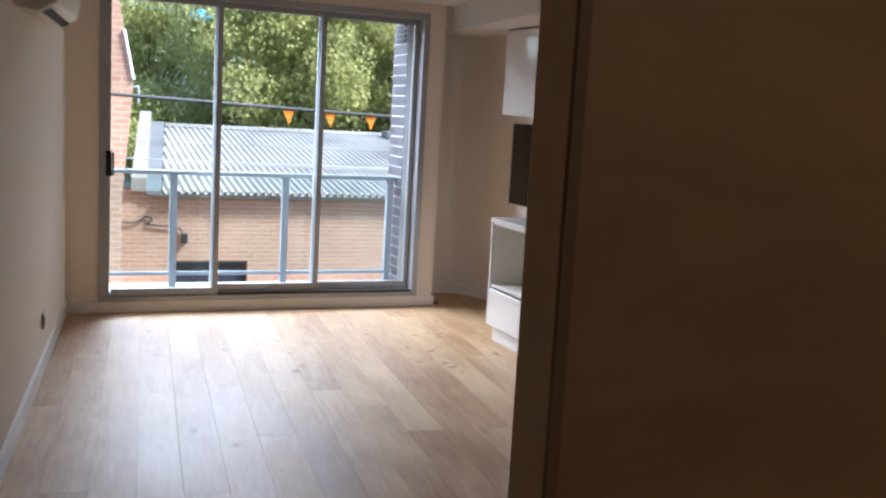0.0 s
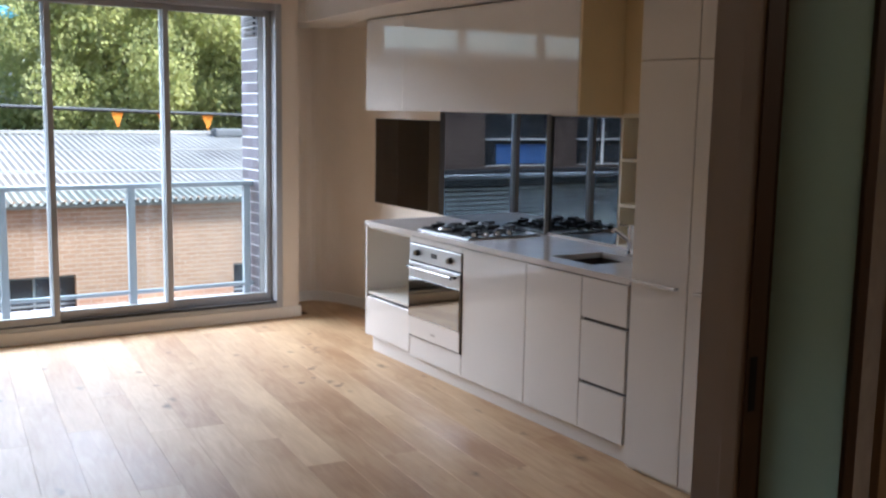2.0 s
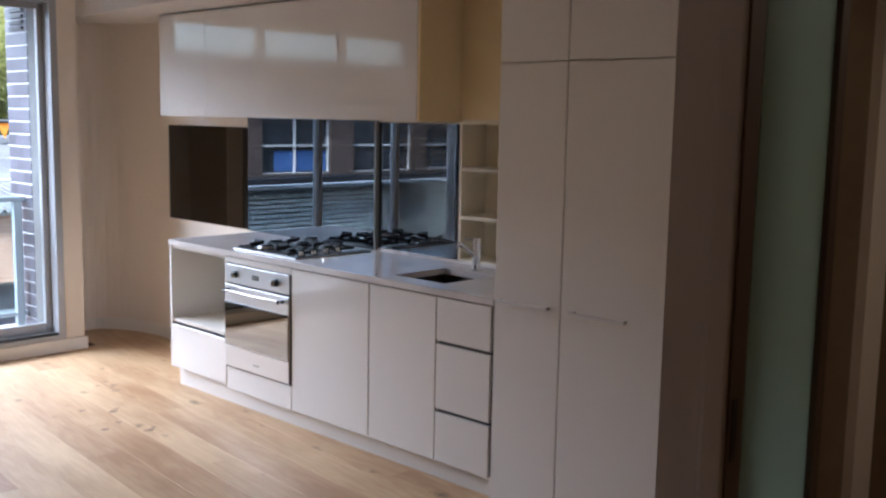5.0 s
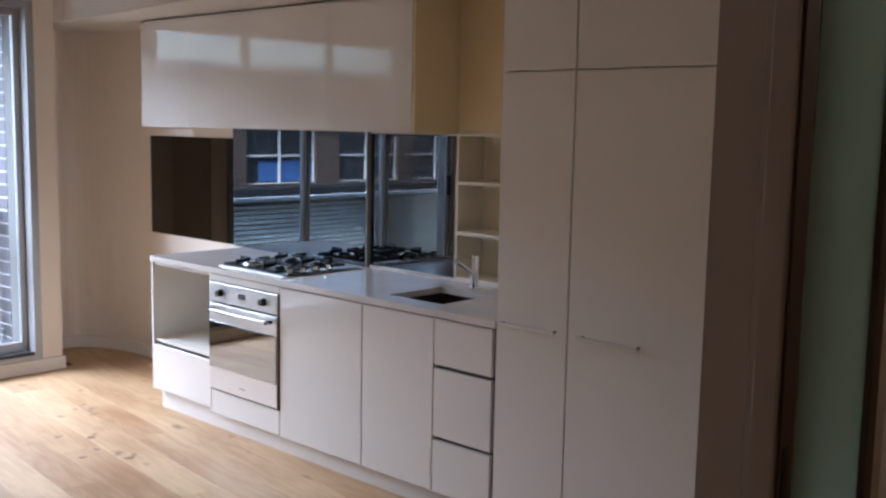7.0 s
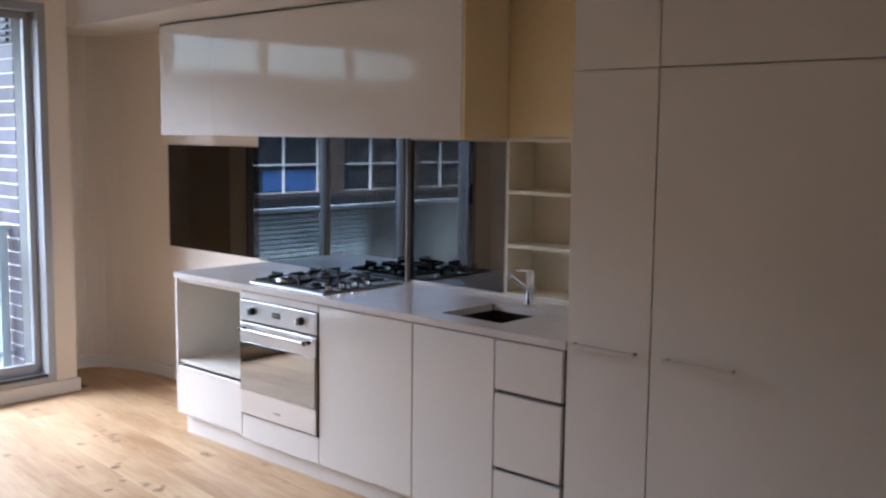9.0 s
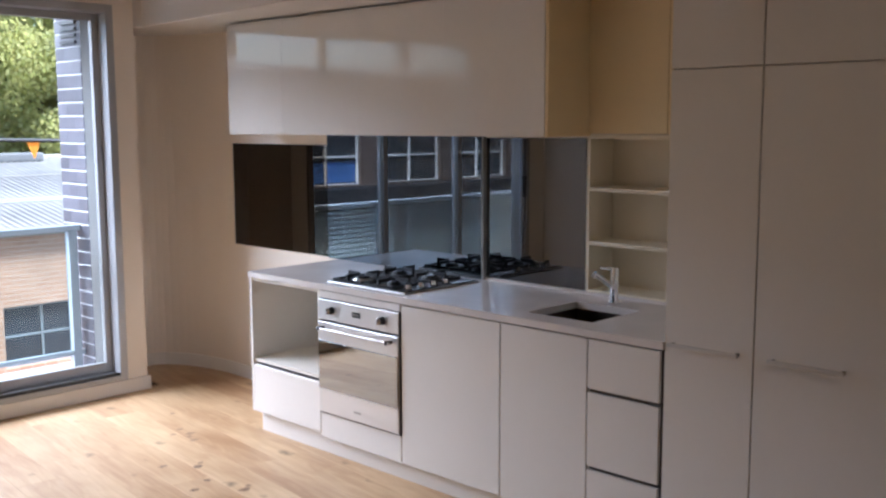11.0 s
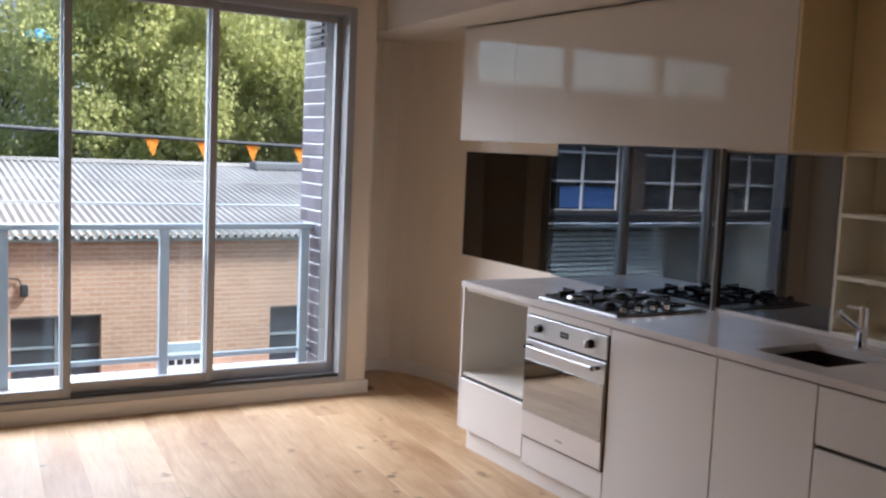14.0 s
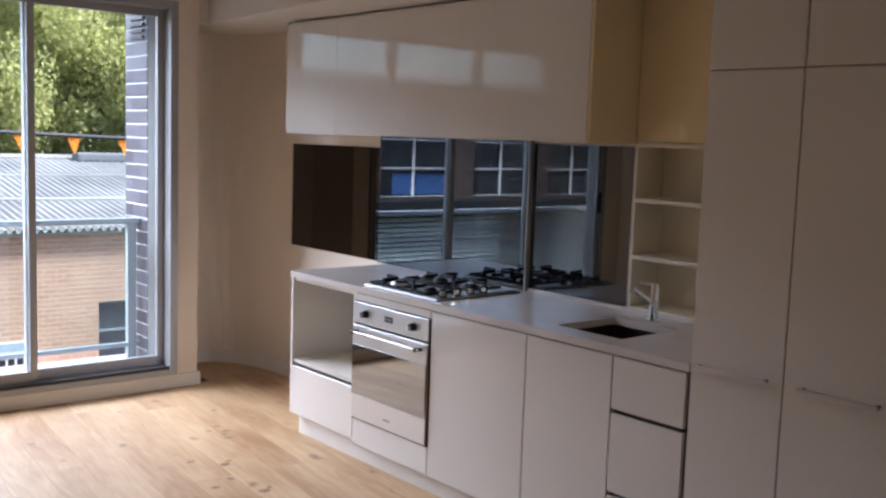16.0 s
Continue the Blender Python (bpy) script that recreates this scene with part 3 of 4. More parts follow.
for y in (-0.71, -1.085):
    bm = bmesh.new()
    rod(bm, (-0.034, y, 0.7733), (-0.006, y, 0.7733), 0.016, 0.021, seg=18)
    knob = part("knob", bm, M_BLACK, oven, "black knob with a chrome cap", True)
    bm = bmesh.new()
    rod(bm, (-0.037, y, 0.7733), (-0.0335, y, 0.7733), 0.011, 0.014, seg=16)
    part("cap", bm, M_CHROME, knob, smooth=True)
    part("pointer", block(-0.045, -0.03, y - 0.0035, y + 0.0035, 0.7565, 0.7902, 0.001), M_CHROME, knob)
clock = part("clock_display", block(-0.0105, -0.006, -0.925, -0.865, 0.7607, 0.7881), M_BLACK, oven, "small black clock display")
for k in range(4):
    part("digit", block(-0.0115, -0.0104, -0.916 + 0.012 * k, -0.910 + 0.012 * k, 0.7691, 0.7796), M_GREYPLASTIC, clock)
# black strips stand for the shade in the joints around the oven
part("gap", block(0.0, 0.026, -1.194, -0.604, 0.7106, 0.7135), M_BLACK, oven)
part("gap", block(0.0, 0.026, -1.194, -0.604, 0.8244, 0.8276), M_BLACK, oven)
part("gap", block(-0.006, 0.026, -1.2005, -0.604, 0.2335, 0.2396), M_BLACK, oven)
part("gap", block(-0.004, 0.026, -1.2005, -1.1945, 0.2400, 0.8239), M_BLACK, oven)

c1 = thing("base_cabinet", "gloss white base cabinet under the hob", "cabinet", (0.3, -1.5, KICK), group="base cabinets")
part("body", block(0.022, 0.64, -1.819, -1.201, KICK, 0.866), M_CARCASS, c1)
front(0.0, -1.201, -1.808, KICK, TOP - 0.003, c1)
c2 = thing("base_cabinet", "narrower gloss white base cabinet under the sink", "cabinet", (0.3, -2.05, KICK), group="base cabinets")
part("body", block(0.022, 0.64, -2.269, -1.821, KICK, 0.66), M_CARCASS, c2)
front(0.0, -1.811, -2.260, KICK, TOP - 0.003, c2)
c3 = thing("drawer_cabinet", "gloss white cabinet with three drawers", "cabinet", (0.3, -2.43, KICK))
part("body", block(0.03, 0.64, -2.599, -2.271, KICK, 0.86), M_GAP, c3)
for z0, z1 in ((0.664, TOP - 0.003), (0.349, 0.647), (KICK, 0.332)):
    d = front(0.0, -2.262, -2.588, z0, z1, c3, "drawer_front")
    part("grip_channel", block(0.019, 0.03, -2.587, -2.263, z1, z1 + 0.016), M_GAP, d, "dark finger channel")

kick = thing("kickboard", "white kickboard along the base cabinets", "kickboard", (0.06, -1.3, 0))
part("board", block(0.05, 0.066, -2.6, -0.02, 0.0, KICK + 0.018, 0.001), M_GLOSS, kick)
part("return_board", block(0.066, 0.64, -0.036, -0.02, 0.0, KICK + 0.018, 0.001), M_GLOSS, kick)

# worktop with a hole for the sink
SX0, SX1, SY0, SY1 = 0.115, 0.465, -2.20, -1.865
top = thing("worktop", "pale stone kitchen worktop", "worktop", (0.3, -1.3, 0.87))
part("slab", joined([(-0.006, 0.662, SY1, 0.004, 0.87, 0.90), (-0.006, 0.662, -2.603, SY0, 0.87, 0.90), (-0.006, SX0, SY0, SY1, 0.87, 0.90), (SX1, 0.662, SY0, SY1, 0.87, 0.90)]), M_STONE, top)
part("upstand", block(0.648, 0.664, -2.603, -1.152, 0.90, 0.914, 0.001), M_STONE, top)

sink = thing("sink", "small undermount steel sink", "sink", (0.29, -2.03, 0.68))
part("bowl", joined([(SX0 - 0.012, SX1 + 0.012, SY0 - 0.012, SY1 + 0.012, 0.68, 0.69), (SX0 - 0.012, SX0 - 0.002, SY0, SY1, 0.69, 0.869), (SX1 + 0.002, SX1 + 0.012, SY0, SY1, 0.69, 0.869), (SX0 - 0.012, SX1 + 0.012, SY0 - 0.012, SY0 - 0.002, 0.69, 0.869), (SX0 - 0.012, SX1 + 0.012, SY1 + 0.002, SY1 + 0.012, 0.69, 0.869)]), M_SINK, sink)
bm = bmesh.new()
rod(bm, (0.29, -2.03, 0.689), (0.29, -2.03, 0.694), 0.045, seg=20)
part("drain", bm, M_CHROME, sink, "round chrome drain", True)

tap = thing("tap", "chrome single-lever mixer tap", "tap", (0.535, -2.020, 0.90))
bm = bmesh.new()
rod(bm, (0.535, -2.020, 0.9005), (0.535, -2.020, 0.910), 0.030, seg=20)
part("base", bm, M_CHROME, tap, smooth=True)
bm = bmesh.new()
rod(bm, (0.535, -2.020, 0.909), (0.535, -2.020, 1.035), 0.021, seg=20)
part("body", bm, M_CHROME, tap, smooth=True)
bm = bmesh.new()
rod(bm, (0.530, -2.015, 0.975), (0.462, -1.962, 1.038), 0.015, 0.012, seg=16)
rod(bm, (0.466, -1.965, 1.036), (0.457, -1.958, 1.018), 0.012, seg=14)
part("spout", bm, M_CHROME, tap, smooth=True)
bm = bmesh.new()
rod(bm, (0.535, -2.020, 1.034), (0.535, -2.020, 1.062), 0.021, 0.019, seg=18)
rod(bm, (0.535, -2.020, 1.054), (0.488, -1.975, 1.062), 0.009, 0.007, seg=10)
part("lever", bm, M_CHROME, tap, smooth=True)


def gas_hob():
    h = thing("gas_hob", "black and steel four-burner gas hob with iron trivets", "hob", (0.36, -0.83, 0.9))
    x0, x1, y0, y1 = 0.045, 0.575, -1.18, -0.61
    part("tray", block(x0, x1, y0, y1, 0.9005, 0.908, 0.003), M_STEEL, h)
    part("well", block(x0 + 0.012, x1 - 0.012, y0 + 0.012, y1 - 0.012, 0.9075, 0.912, 0.001), M_BLACK, h)
    for x, y, r in ((0.180, -0.735, 0.040), (0.180, -0.965, 0.026), (0.435, -0.735, 0.030), (0.435, -0.965, 0.038)):
        wide = r > 0.039
        bm = bmesh.new()
        rod(bm, (x, y, 0.911), (x, y, 0.922), r * 1.3, r * 1.15, seg=24)
        burner = part("burner", bm, M_STEEL if wide else M_IRON, h, "bright metal burner ring" if wide else "dark burner ring", True)
        bm = bmesh.new()
        rod(bm, (x, y, 0.922), (x, y, 0.931), r * 0.95, r * 0.85, seg=24)
        part("burner_cap", bm, M_BLACK, burner, smooth=True)
        # low trivet: four thick fingers on a square foot rim
        bm = bmesh.new()
        w = 0.108
        for a in range(4):
            m = Matrix.Translation((x, y, 0)) @ Matrix.Rotation(a * math.pi / 2, 4, "Z")
            cuboid(bm, 0.028, w, -0.006, 0.006, 0.934, 0.949, m)
            cuboid(bm, w - 0.014, w, -0.007, 0.007, 0.911, 0.936, m)
            cuboid(bm, w - 0.010, w, -w, w, 0.9125, 0.922, m)
        part("trivet", bm, M_IRON, h, "cast iron trivet")
    for k in range(4):
        bm = bmesh.new()
        x, y = 0.125 + 0.085 * k, -1.125
        rod(bm, (x, y, 0.911), (x, y, 0.936), 0.020, 0.016, seg=18)
        kn = part("knob", bm, M_CHROME, h, "chrome control knob", True)
        bm = bmesh.new()
        rod(bm, (x, y, 0.9115), (x, y, 0.916), 0.026, seg=18)
        part("knob_ring", bm, M_BLACK, kn)
        part("grip", block(x - 0.018, x + 0.018, y - 0.004, y + 0.004, 0.935, 0.944, 0.001), M_BLACK, kn)


gas_hob()

# splashback: mirror, raised glass, mirror
for (y0, y1, z0, z1), label in (((0.09, 1.085, 0.905, 1.572), "grey tinted mirror panel past the worktop's end"), ((-1.77, -1.152, 0.916, 1.626), "grey tinted mirror panel behind the sink")):
    m = thing("mirror_panel", label, "mirror", (0.66, y0, z0), group="splashback mirrors")
    # the far panel takes the tint that holds its dark reflection
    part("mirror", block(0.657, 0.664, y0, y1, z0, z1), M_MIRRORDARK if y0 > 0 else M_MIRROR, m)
    part("edge_trim", block(0.655, 0.6645, y0 - 0.006, y0 - 0.0005, z0, z1), M_GREYPLASTIC, m)
    part("edge_trim", block(0.655, 0.6645, y1 + 0.0005, y1 + 0.006, z0, z1), M_GREYPLASTIC, m)
sp = thing("splashback", "reflecting grey glass splashback behind the hob", "splashback", (0.64, -0.5, 0.901))
part("glass", block(0.636, 0.645, -1.138, 0.09, 0.902, 1.642), M_SPLASH, sp)
part("packer", block(0.6455, 0.6565, -1.135, 0.085, 0.94, 1.62), M_GAP, sp)
part("edge", block(0.632, 0.656, -1.150, -1.139, 0.902, 1.642), M_GREYPLASTIC, sp, "dark grey edge trim")

# wall cupboards
UB, UT, UX = 1.638, 2.292, 0.338
for y0, y1, label in ((0.64, 0.115, " gloss white wall cupboard"), (0.115, -0.52, "gloss white wall cupboard"), (-0.52, -1.155, "gloss white wall cupboard over the hob"), (-1.155, -1.77, "gloss white wall cupboard with a cream end")):
    w = thing("wall_cupboard", label, "cupboard", (0.5, (y0 + y1) / 2, UB), group="wall cupboards")
    part("body", block(UX + 0.0185, 0.664, y1 + 0.001, y0 - 0.001, UB + 0.012, UT), M_CARCASS, w)
    part("door", block(UX, UX + 0.018, y1 + 0.0001, y0 - (0.0016 if y0 == 0.115 else 0.0001), UB, UT - 0.012, 0.0003, 1), M_GLOSS, w)
    if y1 < -1.5:
        part("end_panel", block(UX + 0.004, 0.664, y1 - 0.016, y1, UB, UT, 0.001), M_CREAM, w, "cream end panel")
    if y0 > 0.6:
        part("end_panel", block(UX + 0.001, 0.664, y0, y0 + 0.012, UB, UT, 0.001), M_GLOSS, w)
hc = thing("high_cupboard", "cream cupboard front over the shelf niche", "cupboard", (0.66, -2.2, UB))
part("door", block(0.645, 0.664, -2.20, -1.789, UB + 0.012, UT, 0.001), M_CREAM, hc)
part("door", block(0.645, 0.664, -2.60, -2.203, UB + 0.012, UT, 0.001), M_CREAM, hc)

# open shelf niche in the wall
sh = thing("shelf_niche", "cream built-in shelves recessed into the wall", "shelf", (0.75, -2.2, 0.935))
part("back", block(0.845, 0.858, -2.605, -1.79, 0.915, 1.636), M_PALECREAM, sh)
part("side", block(0.655, 0.845, -1.79, -1.772, 0.915, 1.636), M_PALECREAM, sh)
part("side", block(0.655, 0.845, -2.62, -2.605, 0.915, 1.636), M_PALECREAM, sh)
for z in (0.914, 1.143, 1.394, 1.636):
    part("shelf", block(0.650, 0.845, -2.604, -1.791, z - 0.009, z + 0.009, 0.001), M_PALECREAM, sh)

pantry = thing("pantry_cabinet", "tall gloss white pantry with bar handles", "cabinet", (0.3, -3.15, 0))
part("body", block(0.02, 0.664, -3.795, -2.606, 0.0, 2.298), M_CARCASS, pantry)
for y0, y1, hy0, hy1 in ((-2.605, -2.952, -2.633, -2.909), (-2.955, -3.795, -3.016, -3.277)):
    part("upper_door", block(0.0, 0.018, y1 + 0.001, y0 - 0.001, 1.888, 2.29, 0.0012, 1), M_GLOSS, pantry)
    d = part("door", block(0.0, 0.018, y1 + 0.001, y0 - 0.001, 0.02, 1.883, 0.0012, 1), M_GLOSS, pantry)
    part("handle", block(-0.034, -0.026, hy1, hy0, 0.894, 0.908, 0.002), M_STEEL, d, "flat steel bar handle")
    for y in (hy0 - 0.012, hy1 + 0.012):
        part("handle_post", block(-0.027, 0.0, y - 0.005, y + 0.005, 0.896, 0.906, 0.001), M_GREYPLASTIC, d)

# ---- things on the side wall ----
def downlight(x, y, label):
    d = thing("downlight", label, "downlight", (x, y, CEIL), group="downlights")
    bm = bmesh.new()
    rod(bm, (x, y, CEIL - 0.008), (x, y, CEIL - 0.0005), 0.056, 0.062, seg=24)
    part("trim_ring", bm, M_PLASTIC, d, smooth=True)
    bm = bmesh.new()
    rod(bm, (x, y, CEIL - 0.012), (x, y, CEIL - 0.0085), 0.040, 0.044, seg=24)
    part("lens", bm, M_CHROME, d, "round reflector", True)


downlight(-1.35, -3.35, "white recessed downlight in the living room ceiling")
downlight(-2.3, -7.0, "white recessed downlight in the hall ceiling")
# unseen fitting, added to go with the bathroom fill lamp
downlight(0.2, -5.4, "unseen white downlight added in the bathroom ceiling")


def split_ac():
    y0, y1, z0, z1 = -1.6, -0.42, 1.98, 2.28
    ac = thing("air_conditioner", "white split-system air conditioner on the side wall", "air conditioner", (left_x(-0.7), -0.7, z0))
    bm = bmesh.new()
    prof = ((0.0, z0 + 0.02), (0.10, z0), (0.185, z0 + 0.05), (0.205, z0 + 0.13), (0.20, z1 - 0.02), (0.17, z1), (0.0, z1))
    ends = [[bm.verts.new((left_x(y) + 0.002 + d, y, z)) for d, z in prof] for y in (y0, y1)]
    bm.faces.new(ends[0])
    bm.faces.new(ends[1])
    for i in range(len(prof)):
        j = (i + 1) % len(prof)
        bm.faces.new((ends[0][i], ends[0][j], ends[1][j], ends[1][i]))
    bmesh.ops.bevel(bm, geom=bm.edges[:], offset=0.01, segments=2, profile=0.5, affect="EDGES")
    part("casing", bm, M_PLASTIC, ac, smooth=True)
    bm = bmesh.new()
    vs = [bm.verts.new((left_x(y) + dd, y, z)) for y, dd, z in ((y0 + 0.05, 0.115, z0 + 0.004), (y1 - 0.05, 0.115, z0 + 0.004), (y1 - 0.05, 0.155, z0 + 0.024), (y0 + 0.05, 0.155, z0 + 0.024))]
    bmesh.ops.solidify(bm, geom=[bm.faces.new(vs)], thickness=0.006)
    part("louvre", bm, M_BLACK, ac, "dark air outlet")


split_ac()
so = thing("power_socket", "grey power point low on the side wall", "socket", (left_x(-0.36) + 0.002, -0.36, 0.26))
part("plate", block(-0.004, 0.010, -0.06, 0.06, 0.0, 0.085, 0.003), M_GREYPLASTIC, so)
for y in (-0.03, 0.03):
    part("outlet", block(0.0102, 0.013, y - 0.014, y + 0.014, 0.02, 0.06, 0.001), M_BLACK, so)
for ob in so.children:
    ob.matrix_parent_inverse = Matrix.Identity(4)

# ---- outside ----
setting("ground", joined([(-400, 400, 1.9, 600, -3.6, -3.4)]), M_ASPHALT, "grey asphalt lane", "ground")

# low brick building with a corrugated roof
FY, EAVE = 13.0, -0.13
shed = thing("brick_workshop", "low orange brick building with a corrugated roof", "building", (3, 16, -3.4))
W = [(-0.62, 0.82), (3.86, 5.3), (8.3, 9.7)]
cols, x = [], -2.6
for a, b in W:
    cols.append((x, a, FY, FY + 0.24, -3.4, EAVE))
    cols += [(a, b, FY, FY + 0.24, -3.4, -2.6), (a, b, FY, FY + 0.24, -1.5, EAVE)]
    x = b
cols.append((x, 14, FY, FY + 0.24, -3.4, EAVE))
part("wall", joined(cols), M_BRICK, shed)
for xs in (-2.6, 13.76):
    part("side_wall", block(xs, xs + 0.24, FY + 0.24, 20, -3.4, EAVE), M_BRICKSHADE, shed)
for a, b in W:
    win = part("window", block(a, b, FY + 0.12, FY + 0.16, -2.6, -1.5), M_PANE, shed, "dark grey steel window")
    for zz in (-2.58, -2.05, -1.53):
        part("glazing_bar", block(a, b, FY + 0.10, FY + 0.119, zz - 0.02, zz + 0.02), M_FARWALL, win)
    part("glazing_bar", block((a + b) / 2 - 0.02, (a + b) / 2 + 0.02, FY + 0.10, FY + 0.119, -2.56, -1.55), M_FARWALL, win)
bm = bmesh.new()
R0, R1, ZR = FY - 0.2, 19.5, 0.90
NX, NY = 1160, 14
RX0, RX1 = -0.89, 15.4
rows = []
for j in range(NY + 1):
    yy = R0 + (R1 - R0) * j / NY
    zz = EAVE - 0.03 + (ZR - EAVE + 0.03) * j / NY
    rows.append([bm.verts.new((RX0 + (RX1 - RX0) * i / NX, yy, zz + 0.032 * math.sin(2 * math.pi * (RX1 - RX0) * i / NX / 0.146))) for i in range(NX + 1)])
for j, (ra, rb) in enumerate(zip(rows, rows[1:])):
    first = int(NX * 0.12 * (R1 - R0) * (j + 1) / NY / (RX1 - RX0))
    for i in range(first, NX):
        bm.faces.new((ra[i], ra[i + 1], rb[i + 1], rb[i]))
for v in [v for v in bm.verts if not v.link_faces]:
    bm.verts.remove(v)
part("roof", bm, M_ROOF, shed, "weathered grey corrugated roof sheets", True)
bm = bmesh.new()
cuboid(bm, -0.08, 15.9, R1 - 0.15, R1 + 0.15, ZR + 0.0, ZR + 0.07)
part("ridge_cap", bm, M_ROOF, shed)
for k in range(1, 3):
    yy = R0 + (R1 - R0) * k / 3
    zz = EAVE + (ZR - EAVE) * k / 3
    bm = bmesh.new()
    cuboid(bm, -0.86 + 0.12 * (yy - R0), 15.2 + 0.12 * (yy - R0), yy - 0.03, yy, zz + 0.03, zz + 0.05)
    part("sheet_lap", bm, M_ROOF, shed)
part("gutter", block(-0.9, 14.2, R0 + 0.06, FY - 0.01, EAVE - 0.12, EAVE - 0.05, 0.02), M_GREYPLASTIC, shed)
for name, plan, z0, z1, mat, label in (("parapet", ((-1.42, 12.9), (-1.14, 12.9), (-0.39, 19.6), (-0.66, 19.6)), -0.15, 0.10, M_PARAPET, "stained pale parapet wall beside the roof"), ("flashing", ((-1.14, 12.9), (-0.87, 12.9), (-0.07, 19.6), (-0.39, 19.6)), -0.22, -0.14, M_LEAD, "dark grey lead flashing")):
    bm = prism(plan, z0, z1)
    for v in bm.verts:
        v.co.z += 0.17 * (v.co.y - 12.9)
    part(name, bm, mat, shed, label)
bm = tube([(-3.2, FY - 0.04, -0.74), (-1.35, FY - 0.04, -0.76), (-1.22, FY - 0.04, -0.70), (-1.12, FY - 0.04, -0.62), (-1.02, FY - 0.04, -0.70), (-1.12, FY - 0.04, -0.78), (-0.5, FY - 0.04, -0.86), (-0.42, FY - 0.04, -1.05)], 0.014)
pipe = part("conduit", bm, M_CABLE, shed, "dark cable looped on the brick wall")
part("junction_box", block(-0.48, -0.36, FY - 0.1, FY - 0.002, -1.15, -0.95, 0.02), M_CABLE, pipe)
part("roof_vent", block(5.6, 7.4, 18.9, 19.3, 0.82, 1.04, 0.05), M_LEAD, shed)
sign = part("sign", block(1.93, 2.62, FY - 0.03, FY - 0.002, -2.75, -2.08, 0.004), M_WHITEPAINT, shed, "white wall sign with a pale blue top")
part("sign_top", block(1.94, 2.61, FY - 0.036, FY - 0.0305, -2.24, -2.09), M_RAIL, sign)
for k in range(4):
    part("sign_bar", block(1.97 + 0.15 * k, 2.08 + 0.15 * k, FY - 0.036, FY - 0.0305, -2.48, -2.34), M_BLACK, sign, "unreadable dark lettering")

# brick house with white gridded windows, across the lane
house = thing("brick_house", "red brick house with white gridded windows", "building", (-8, 10, -3.4))
HX1, HY = -2.0, 9.0
HW = [(-4.9, -3.2), (-7.45, -5.9), (-9.5, -8.0), (-11.4, -9.9), (-13.6, -12.0)]
cols, x = [], HX1
for a, b in HW:
    cols.append((b, x, HY, HY + 0.24, -3.4, 2.5))
    cols += [(a, b, HY, HY + 0.24, -3.4, 0.62), (a, b, HY, HY + 0.24, 2.1, 2.5)]
    x = a
cols.append((-16, x, HY, HY + 0.24, -3.4, 2.5))
# front wall in the brick colour that already holds the shade
part("wall", joined(cols), M_BRICKSHADE, house)
for xs in (HX1 - 0.24, -16):
    part("side_wall", block(xs, xs + 0.24, HY + 0.24, 16, -3.4, 2.5), M_BRICK, house)
part("roof", block(-16.3, -3.1, HY - 0.4, 16.2, 2.5, 2.65, 0.04), M_FARWALL, house)
bm = bmesh.new()
bay = ((-3.1, -3.4), (-1.94, -3.4), (-1.90, 0.1), (-1.77, 1.65), (-1.77, 1.95), (-1.96, 2.9), (-2.2, 3.6), (-3.1, 3.6))
bay_rows = [[bm.verts.new((x, y, z)) for x, z in bay] for y in (HY - 0.3, HY - 0.002)]
for row in bay_rows:
    bm.faces.new(row)
for k in range(len(bay)):
    q = (k + 1) % len(bay)
    bm.faces.new((bay_rows[0][k], bay_rows[0][q], bay_rows[1][q], bay_rows[1][k]))
part("end_bay", bm, M_BRICK, house, "orange brick end bay with a sloping verge")
bm = bmesh.new()
rod(bm, (-1.76, HY - 0.32, 1.85), (-1.90, HY - 0.32, 2.55), 0.022, seg=8)
part("verge_board", bm, M_WHITEPAINT, house, "white sloping verge board")
for k, (a, b) in enumerate(HW):
    win = part("window", block(a, b, HY + 0.14, HY + 0.17, 0.62, 2.1), M_PANE, house)
    part("blind", block(a + 0.03, b - 0.05 - 0.3 * (k % 2), HY + 0.125, HY + 0.139, 0.66, 1.02), M_BLUE if k == 1 else M_PANE, win, "blue sheet behind the glass" if k == 1 else "")
    for q in range(3):
        xx = a + (b - a) * q / 2
        part("glazing_bar", block(xx - 0.014, xx + 0.014, HY + 0.08, HY + 0.124, 0.62, 2.1), M_WHITEPAINT, win)
    for q in range(4):
        zz = 0.62 + 1.48 * q / 3
        part("glazing_bar", block(a, b, HY + 0.075, HY + 0.12, zz - 0.014, zz + 0.014), M_WHITEPAINT, win)
part("ledge", block(-16, -3.15, HY - 0.35, HY - 0.002, 0.28, 0.58, 0.03), M_CABLE, house, "dark weathered awning ledge")
for q in range(22):
    z = 0.22 - 0.085 * q
    bm = bmesh.new()
    cuboid(bm, -15.8, -3.15, HY - 0.09, HY - 0.02, z - 0.022, z + 0.03, None)
    part("cladding_board", bm, M_WHITEPAINT, house)
bm = tube([(-1.78, HY - 0.2, 1.72), (-1.70, HY - 0.2, 1.76), (-1.67, HY - 0.2, 1.70), (-1.68, HY - 0.2, 1.52)], 0.014)
part("vent_pipe", bm, M_RAIL, house, "pale bent vent pipe")

# far building among the trees
far = thing("apartment_block", "blue-grey building behind the trees", "building", (-3, 40, -3.4))
part("wall", block(-16, 4.5, 40, 48, -3.4, 9.0), M_FARWALL, far)
part("eave", block(-16.4, 4.9, 39.2, 39.99, 5.35, 5.6, 0.03), M_RAIL, far, "pale eave over the upper windows")
